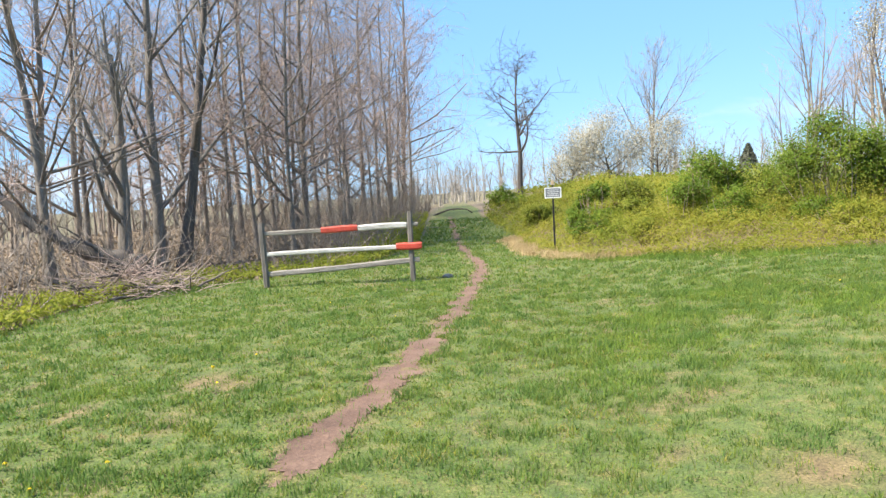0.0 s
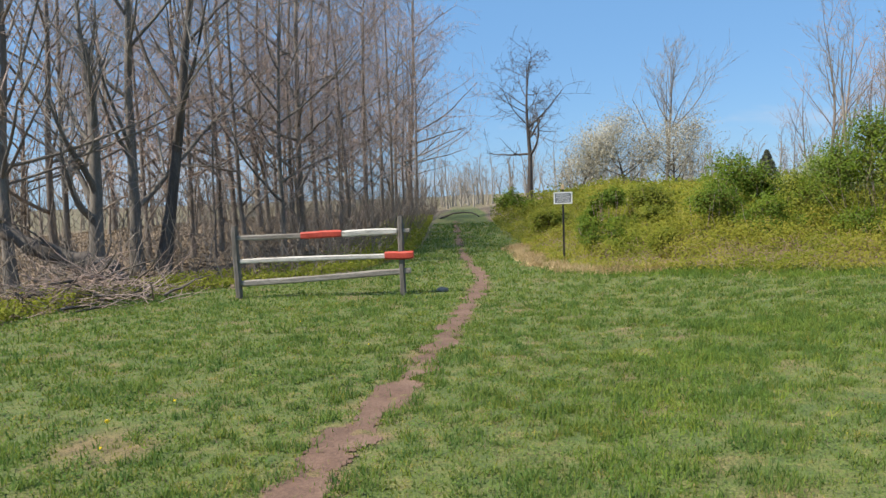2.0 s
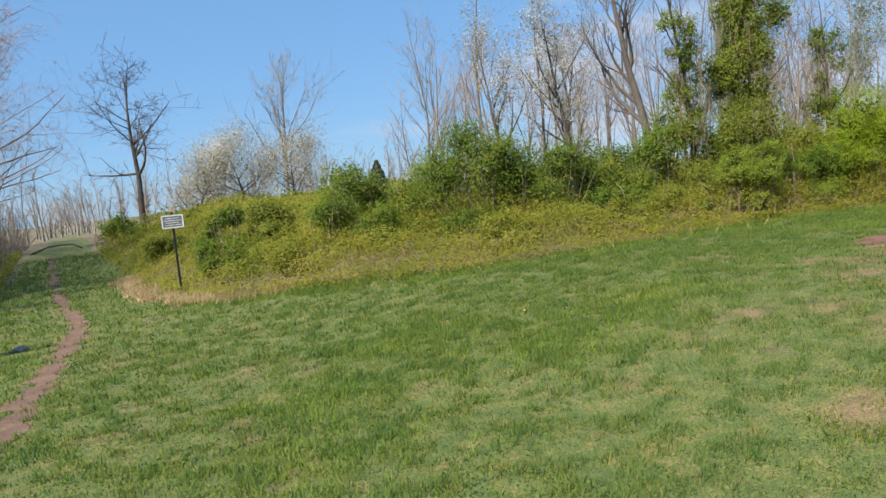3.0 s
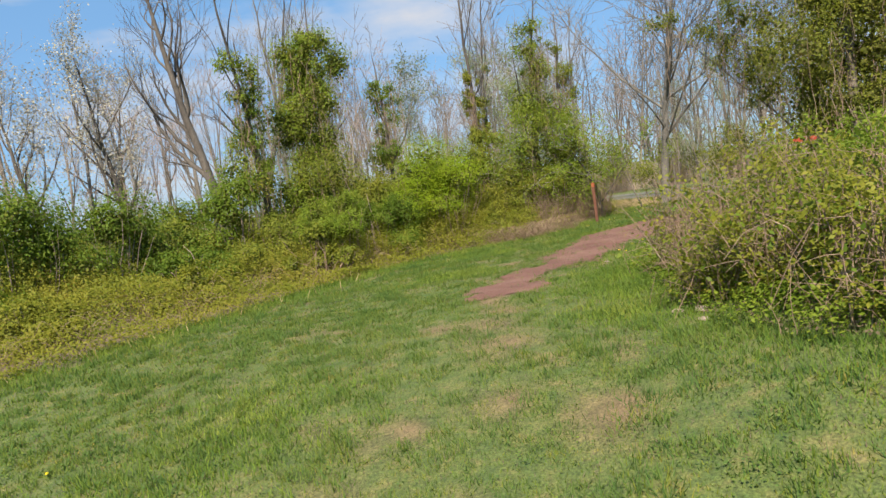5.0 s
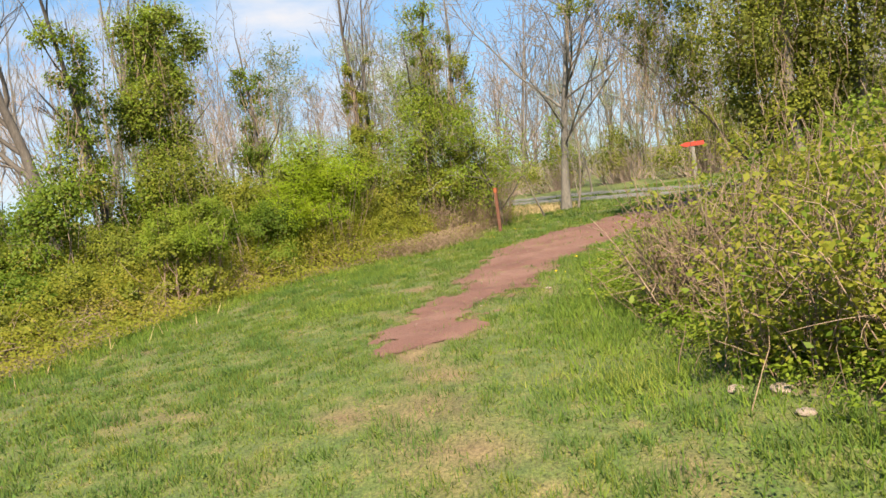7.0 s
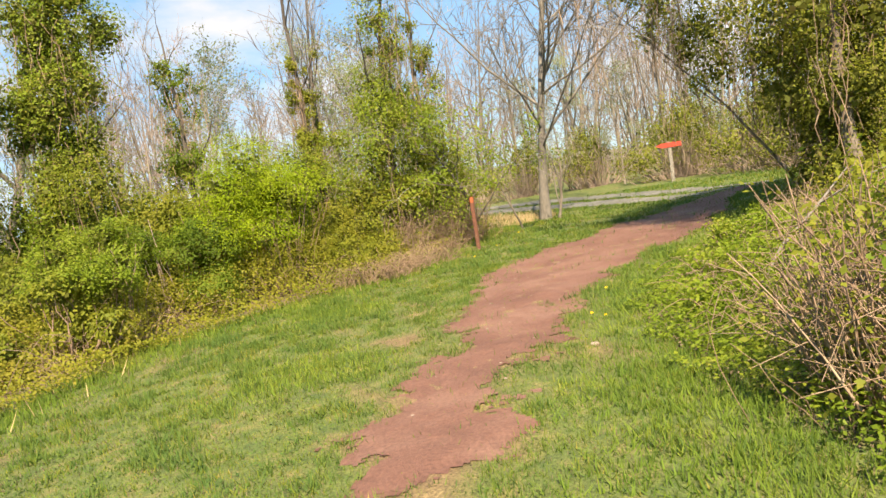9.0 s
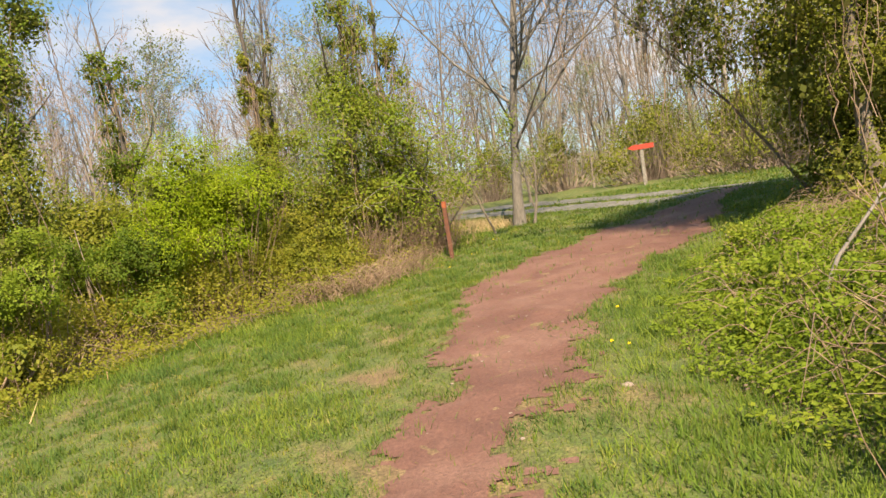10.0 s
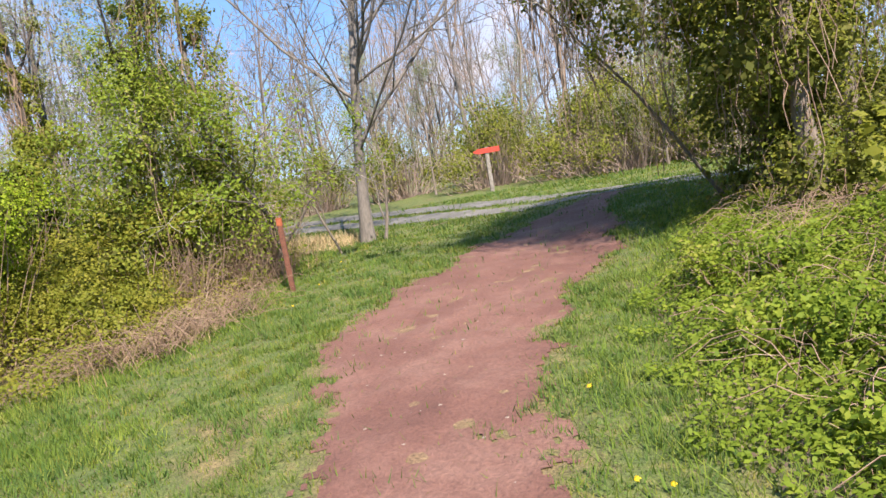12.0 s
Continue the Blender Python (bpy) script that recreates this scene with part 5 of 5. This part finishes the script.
def build_brambles():
    rng = np.random.default_rng(23)

    def heap(x, y, edge):
        d = along(edge, x, y)[0]
        return (0.2 + 0.4 * ease(d / 1.6)) * (0.25 + 1.6 * specks(x, y, 1.1, 3, 3)) + 0.3 * ease((d - 2) / 4)

    def north(x, y):
        d = along(WALKED, x, y)[0]
        rim = along(NORTH_EDGE, x, y)[0]
        return ((inside(NORTH, x, y) & (rim < 7)) | (rim < 0.4 * waves(x, y, 0.4, 4))) & (rng.random(len(x)) < np.minimum(1, (8.0 / (d + 1)) ** 1.3))

    x, y = scatter(rng, 215000, 2.3, 27, 9.5, 42, north)
    h = heap(x, y, NORTH_EDGE) * np.sqrt(rng.random(len(x)))
    d = along(WALKED, x, y)[0]
    z = height(x, y) + h
    tagged(place("brambles", leaf_mesh("brambles", rng, np.stack([x, y, z], -1), np.tile([0, -0.2, 1.0], (len(x), 1)), 0.03 + 0.0021 * d, 0.65, 0.55), BRAMBLE), "low olive and yellow-green bramble cover", "brambles", kind="stuff")

    x, y = scatter(rng, 45000, 3, 34, 18, 48, lambda x, y: inside(NORTH, x, y) & (along(NORTH_EDGE, x, y)[0] > 3))
    z = height(x, y) + (0.7 + 0.6 * waves(x, y, 1.6, 2)) * np.sqrt(rng.random(len(x)))
    tagged(place("slope_scrub", leaf_mesh("slope_scrub", rng, np.stack([x, y, z], -1), np.tile([0, -0.2, 1.0], (len(x), 1)), 0.16, 0.65, 0.8), OLIVE), "rough green scrub up the slope", "scrub", kind="stuff")

    x, y = scatter(rng, 130000, 6, 19, 2.5, 7.2, lambda x, y: (inside(SOUTH, x, y) & (along(SOUTH_EDGE, x, y)[0] < 2.6) & (along(SOUTH_EDGE, x, y)[0] > 0.5 * rng.random(len(x)) * (0.6 + 0.6 * waves(x, y, 0.3, 2)))) | ((along(SOUTH_EDGE, x, y)[0] < 0.35 * waves(x, y, 0.25, 4)) & (rng.random(len(x)) < 0.5)))
    h = heap(x, y, SOUTH_EDGE) * (0.75 - 0.35 * ease((x - 11) / 1.2)) * np.sqrt(rng.random(len(x)))
    tagged(place("thicket_leaves", leaf_mesh("thicket_leaves", rng, np.stack([x, y, height(x, y) + h], -1), np.tile([0, 0.2, 1.0], (len(x), 1)), 0.036, 0.55, 0.4), SPRING), "green bramble leaves at the thicket's foot", "brambles", kind="stuff")

    x, y = scatter(rng, 24000, 6, 18.5, -9, 4.6, lambda x, y: inside(SOUTH, x, y) & (along(SOUTH_EDGE, x, y)[0] > 1.5))
    z = height(x, y) + (0.6 + 0.5 * waves(x, y, 1.1, 5)) * np.sqrt(rng.random(len(x)))
    tagged(place("thicket_cover", leaf_mesh("thicket_cover", rng, np.stack([x, y, z], -1), np.tile([0, 0, 1.0], (len(x), 1)), 0.12, 0.6, 0.6), OLIVE), "olive scrub filling the thicket", "scrub", kind="stuff")

    def canes(n, test, edge, box_, tall):
        cx, cy = scatter(rng, n, *box_, test)
        lines = []
        for px, py in zip(cx, cy):
            a, L = rng.uniform(0, 2 * np.pi), rng.uniform(0.25, 0.8)
            t = np.linspace(0, 1, 6)
            qx, qy = px + L * t * math.cos(a), py + L * t * math.sin(a)
            pts = np.stack([qx, qy, height(qx, qy) + tall * (1 - 0.55 * float(ease((px - 11) / 1.2)) * (py < 8)) * rng.uniform(0.4, 1.1) * np.sin(t * rng.uniform(1.8, 3.0)) - 0.02], -1) + rng.normal(size=(6, 3)) * 0.015
            lines.append((pts, np.linspace(0.0035, 0.0018, 6) * rng.uniform(0.7, 1.5), 3))
        return tube_mesh("canes", lines)

    tagged(place("bramble_canes", canes(1500, lambda x, y: inside(NORTH, x, y) & (along(NORTH_EDGE, x, y)[0] < 3.5) & (along(NORTH_EDGE, x, y)[0] > 0.4), NORTH_EDGE, (2.3, 24, 9.5, 26), 0.5), CANE), "thin brown arching bramble canes", "brambles", kind="stuff")
    tagged(place("thicket_canes", canes(2200, lambda x, y: inside(SOUTH, x, y) & (along(SOUTH_EDGE, x, y)[0] < 2.6) & (along(SOUTH_EDGE, x, y)[0] > 0.45), SOUTH_EDGE, (6, 19, 2, 7), 0.65), CANE), "tangle of reddish and tan dry canes", "brambles", kind="stuff")
    tagged(place("dead_canes", canes(560, lambda x, y: along([(16.5, 10.75), (17.3, 10.4), (18.1, 10.2)], x, y)[0] < 0.75 * specks(x, y, 0.6, 3), NORTH_EDGE, (15, 21, 9.3, 12.5), 0.34), THATCH), "heap of dry brown bramble canes", "brambles", kind="stuff")


build_brambles()


def build_wood_floor():
    rng = np.random.default_rng(31)
    x, y = scatter(rng, 30000, -26, -1, 8, 60, lambda x, y: inside(WEST, x, y) & (rng.random(len(x)) < np.minimum(1, 14 / (np.hypot(x, y) + 1))))
    tagged(place("leaf_litter", leaf_mesh("leaf_litter", rng, np.stack([x, y, height(x, y) + 0.03 * rng.random(len(x))], -1), np.tile([0, 0, 1.0], (len(x), 1)), 0.13, 0.7, 0.5), DEADLEAF), "brown dead leaves on the wood's floor", "leaf litter", kind="stuff")
    x, y = scatter(rng, 26000, -14, -1, 9, 46, lambda x, y: inside(WEST, x, y) & (along(WEST_EDGE, x, y)[0] < 3.2 * rng.random(len(x))))
    z = height(x, y) + 0.4 * (0.6 + 0.4 * waves(x, y, 0.8, 6)) * rng.random(len(x))
    tagged(place("wood_edge_weeds", leaf_mesh("wood_edge_weeds", rng, np.stack([x, y, z], -1), np.tile([0, 0, 1.0], (len(x), 1)), 0.085, 0.55, 0.8), OLIVE), "low green weeds along the wood's edge", "weeds", kind="stuff")
    x, y = scatter(rng, 6000, 6, 19, 2.5, 7.2, lambda x, y: (along(SOUTH_EDGE, x, y)[0] < 0.9 * rng.random(len(x))) & inside(SOUTH, x, y))
    tagged(place("thicket_litter", leaf_mesh("thicket_litter", rng, np.stack([x, y, height(x, y) + 0.04 * rng.random(len(x)) + 0.01], -1), np.tile([0, 0, 1.0], (len(x), 1)), 0.026, 0.65, 0.6), DEADLEAF), "brown dead leaves at the thicket's foot", "leaf litter", kind="stuff")
    lines = []
    x, y = scatter(rng, 2600, -26, -1, 12, 60, lambda x, y: inside(WEST, x, y) & (along(WEST_EDGE, x, y)[0] < 15 * rng.random(len(x))) & (along(WEST_EDGE, x, y)[0] > 0.5))
    for px, py in zip(x, y):
        lines.append((*limb(rng, (px, py, float(height(px, py)) - 0.05), (rng.normal() * 0.4, rng.normal() * 0.4, 1), rng.uniform(0.6, 3.4), 0.012, 0.005, 4, 0.16, -0.03), 3))
    tagged(place("undergrowth_stems", tube_mesh("undergrowth_stems", lines), BARK), "thin bare brown stems of the wood's undergrowth", "undergrowth", kind="stuff")


build_wood_floor()


# ---- fence, signs, posts ----
def beam(name, p, q, tall, deep, material, parent, label="", seed=0, n=14):
    """A hand-split rail between two points, uneven along its length."""
    p, q = Vector(p), Vector(q)
    d = (q - p).normalized()
    side = d.cross(Vector((0, 0, 1))).normalized()
    up = side.cross(d)
    bm = bmesh.new()
    rng, rings = np.random.default_rng(seed), []
    for i in range(n + 1):
        t = i / n
        c = p + (q - p) * t + up * float(0.006 * math.sin(5 * t + seed)) + side * float(0.006 * math.sin(4 * t + 2 * seed))
        s = 1 - 0.12 * (abs(2 * t - 1) ** 8)
        rings.append([bm.verts.new(c + up * (float(tall) * s * u * float(rng.uniform(0.93, 1.07))) + side * (float(deep) * s * w * float(rng.uniform(0.93, 1.07))))
                      for u, w in ((-0.5, -0.28), (-0.3, -0.5), (0.3, -0.5), (0.5, -0.25), (0.5, 0.25), (0.3, 0.5), (-0.3, 0.5), (-0.5, 0.28))])
    for a, b in zip(rings, rings[1:]):
        for k in range(8):
            bm.faces.new((a[k], a[(k + 1) % 8], b[(k + 1) % 8], b[k]))
    bm.faces.new(rings[0][::-1])
    bm.faces.new(rings[-1])
    bmesh.ops.recalc_face_normals(bm, faces=bm.faces)
    return part(name, bm, material, parent, label)


def build_fence():
    x0, y0, x1, y1 = -4.05, 15.85, -0.75, 15.6
    e = base("rail_fence", x0, y0, "weathered grey three-rail wooden fence with red-painted bands", "fence", z=-0.37)
    L, D = x1 - x0, y1 - y0

    def on(t, z, off=0.0):
        return (L * t, D * t - off, z + 0.37)

    beam("post", on(0, -0.47), on(-0.006, 1.04), 0.12, 0.13, WOOD_DARK, e, "grey weathered post", 1)
    beam("post", on(1, -0.5), on(0.997, 1.14), 0.11, 0.12, WOOD_DARK, e, "grey weathered post", 2)
    top = beam("rail", on(0.0, 0.80), on(1.05, 0.85), 0.10, 0.075, WOOD, e, "grey top rail", 3)
    beam("painted_band", on(0.40, 0.82), on(0.645, 0.832), 0.14, 0.115, RED, top, "red-orange paint", 4, 6)
    beam("painted_band", on(0.65, 0.832), on(0.975, 0.848), 0.13, 0.105, WHITE, top, "worn white paint", 5, 8)
    mid = beam("rail", on(0.02, 0.34, 0.01), on(1.0, 0.38, 0.018), 0.095, 0.085, WHITE, e, "white-painted middle rail", 6)
    beam("painted_band", on(0.9, 0.38, 0.04), on(1.07, 0.388, 0.05), 0.155, 0.125, RED, mid, "red-orange paint", 8, 6)
    beam("rail", on(0.02, -0.11), on(1.05, 0.07), 0.12, 0.09, WOOD, e, "grey lower rail", 9)


build_fence()


def build_sign():
    e = base("trail_sign", 3.02, 19.7, "small white notice on a thin dark steel post among dry grass", "sign", turn=-6)
    zb = float(height(3.02, 19.7))
    bm = bmesh.new()
    for sx in (-0.02, 0.02):
        box(bm, (0.008, 0.035, 1.72 - zb), (sx, 0, (1.6 + zb) / 2 - 0.06 - zb))
    box(bm, (0.044, 0.008, 1.72 - zb), (0, 0.016, (1.6 + zb) / 2 - 0.06 - zb))
    part("post", bm, STEEL, e, "dark steel channel post")
    bm = bmesh.new()
    box(bm, (0.46, 0.012, 0.29), (0, -0.026, 1.345 - zb), 0.004)
    board = part("board", bm, SIGNGREY, e, "grey notice face")
    bm = bmesh.new()
    for s in ((0.46, 0.008, 0.03, 0, 0.132), (0.46, 0.008, 0.03, 0, -0.132), (0.03, 0.008, 0.236, -0.215, 0), (0.03, 0.008, 0.236, 0.215, 0)):
        box(bm, s[:3], (s[3], -0.037, 1.345 - zb + s[4]), 0.002)
    part("border", bm, SIGNWHITE, board, "white border")
    for k, (w, dz) in enumerate([(0.30, 0.075), (0.34, 0.025), (0.28, -0.025), (0.32, -0.075)]):
        bm = bmesh.new()
        box(bm, (w, 0.004, 0.014), (0, -0.0345, 1.345 - zb + dz))
        part("writing_line", bm, SIGNWHITE, board)
    bm = bmesh.new()
    box(bm, (0.07, 0.06, 0.12), (0, 0, 1.62 - zb), 0.008)
    part("cap", bm, TANBLOCK, e, "tan wooden cap block")


build_sign()


def build_markers():
    e = base("marker_post", 19.2, 9.4, "short rusty orange-painted wooden post in the grass", "post")
    bm = bmesh.new()
    box(bm, (0.065, 0.065, 1.1), (0, 0, 0.4), 0.008)
    part("post", bm, RUST, e)
    bm = bmesh.new()
    box(bm, (0.071, 0.071, 0.11), (0, 0, 0.9), 0.008)
    part("painted_top", bm, ORANGE, e, "brighter orange top")
    e = base("arrow_sign", 30.8, 4.95, "red arrow-shaped board on a grey wooden post", "sign")
    bm = bmesh.new()
    box(bm, (0.11, 0.11, 1.5), (0, 0, 0.55), 0.01)
    part("post", bm, WOOD, e, "grey wooden post")
    bm = bmesh.new()
    outline = [(-0.38, -0.075), (0.25, -0.075), (0.42, 0.0), (0.25, 0.075), (-0.38, 0.075)]
    front = [bm.verts.new((-0.075, b, 1.2 + c)) for b, c in outline]
    rear = [bm.verts.new((-0.06, b, 1.2 + c)) for b, c in outline]
    bm.faces.new(front)
    bm.faces.new(rear[::-1])
    for k in range(5):
        bm.faces.new((front[k], rear[k], rear[(k + 1) % 5], front[(k + 1) % 5]))
    bmesh.ops.recalc_face_normals(bm, faces=bm.faces)
    part("board", bm, RED, e, "red arrow board")


build_markers()


# ---- small things ----
def build_brush():
    rng = np.random.default_rng(41)
    e = base("brush_pile", -7.0, 15.8, "heap of grey dead branches at the wood's edge", "brush pile")
    for name, n, r in (("branch_tangle", 26, 0.035), ("twig_tangle", 280, 0.010)):
        lines = []
        for _ in range(n):
            a = rng.uniform(0, 2 * np.pi)
            p = np.array([rng.normal() * 0.7, rng.normal() * 0.5, 0])
            p[2] = max(0.0, 0.8 - 0.5 * np.hypot(p[0], p[1])) * rng.random() + 0.02
            lines.append((*limb(rng, p, (math.cos(a), math.sin(a), rng.uniform(-0.1, 0.7)), rng.uniform(0.4, 1.5), r * rng.uniform(0.6, 1.4), r * 0.3, 6, 0.12, -0.02), 2))
        tagged(place(name, tube_mesh(name, lines), BARK_DARK if r > 0.02 else TWIG, e), kind="stuff")
    e = base("fallen_branch", 0.9, 45.0, "bare branch that arches over the trail", "branch")
    place("branch", tube_mesh("branch", [(np.array([(-1.6, 0, -0.05), (-1.2, 0, 0.12), (-0.7, 0, 0.3), (-0.1, 0, 0.34), (0.5, 0, 0.3), (0.9, 0, 0.05)]), np.array([0.07, 0.065, 0.06, 0.05, 0.045, 0.04]), 1)]), BARK_DARK, e)
    e = base("fallen_branch", 13.0, 5.5, "grey dead branch caught in the brambles", "branch")
    place("branch", tube_mesh("branch", [(np.array([(-0.6, 0.5, 0.02), (-0.2, 0.2, 0.3), (0.2, -0.2, 0.55), (0.7, -0.6, 0.8)]), np.array([0.016, 0.015, 0.012, 0.007]), 1),
                                         (np.array([(0.2, -0.2, 0.55), (0.0, -0.5, 0.75), (0.1, -0.9, 0.85)]), np.array([0.01, 0.008, 0.005]), 2)]), BARK_PALE, e)


build_brush()


def build_dandelions():
    e = base("dandelion", -2.42, 7.11, "yellow dandelion in the grass", "flower", "dandelions in the turf")
    bm = bmesh.new()
    bmesh.ops.create_cone(bm, segments=6, radius1=0.003, radius2=0.002, depth=0.07, cap_ends=True, matrix=Matrix.Translation((0, 0, 0.03)))
    part("stem", bm, LUSH, e)
    rng = np.random.default_rng(5)
    n = 40
    a, t = rng.uniform(0, 2 * np.pi, n), rng.uniform(0.1, 1.3, n)
    out = np.stack([np.cos(a) * np.sin(t), np.sin(a) * np.sin(t), np.cos(t)], -1)
    place("bloom", leaf_mesh("bloom", rng, out * 0.016 + np.array([0, 0, 0.066]), out, 0.026, 0.5, 0.3), YELLOW, e, "yellow bloom")
    for x, y, s in DANDELIONS:
        copy_thing(e, pose(x, y, float(height(x, y)), 0, 0, x * 90) @ Matrix.Scale(s * 0.65, 4))


DANDELIONS = [(-2.14, 7.72, 1.0), (-2.22, 6.6, 0.9), (-2.31, 4.59, 1.0), (-3.05, 4.69, 1.1), (-2.6, 4.2, 1.0), (-2.06, 12.31, 1.0), (-0.78, 10.2, 0.9), (13.54, 7.15, 1.0), (12.52, 7.27, 1.0), (12.45, 7.16, 0.9), (17.85, 9.23, 1.0), (18.97, 9.04, 1.0), (20.87, 8.87, 1.0), (5.2, 9.4, 0.9)]
build_dandelions()


def build_stones():
    rng = np.random.default_rng(9)
    meshes = []
    for k in range(4):
        bm = bmesh.new()
        bmesh.ops.create_icosphere(bm, subdivisions=2, radius=1.0)
        for v in bm.verts:
            v.co *= 1 + 0.22 * noise.noise(v.co * 1.3 + Vector((k * 7, 0, 0)))
            v.co.z *= 0.45
        me = bpy.data.meshes.new("stone")
        bm.to_mesh(me)
        bm.free()
        me.materials.append(PEBBLE)
        meshes.append(me)

    def stone(x, y, r, label):
        ob = tagged(new("stone", meshes[int(rng.integers(4))]), label, "stone", "loose stones")
        ob.matrix_basis = pose(x, y, float(height(x, y)) + 0.15 * r, 0, 0, rng.uniform(0, 360)) @ Matrix.Scale(r, 4)

    stone(0.0, 15.9, 0.13, "flat pale stone in the grass")
    for x, y, r in [(8.1, 5.75, 0.05), (8.0, 5.55, 0.06), (7.7, 5.5, 0.045), (11.7, 7.24, 0.035)]:
        stone(x, y, r, "small pale stone at the thicket's foot")
    for _ in range(90):
        t = rng.uniform(0, 1)
        x = 10.5 + 9 * t
        d = np.interp(x, [p[0] for p in PATH], [p[1] for p in PATH])
        w = np.interp(x, [p[0] for p in PATH], [p[2] for p in PATH])
        stone(x, d + rng.uniform(-0.9, 0.9) * w, rng.uniform(0.005, 0.016), "small pale pebble on the red soil path")


build_stones()
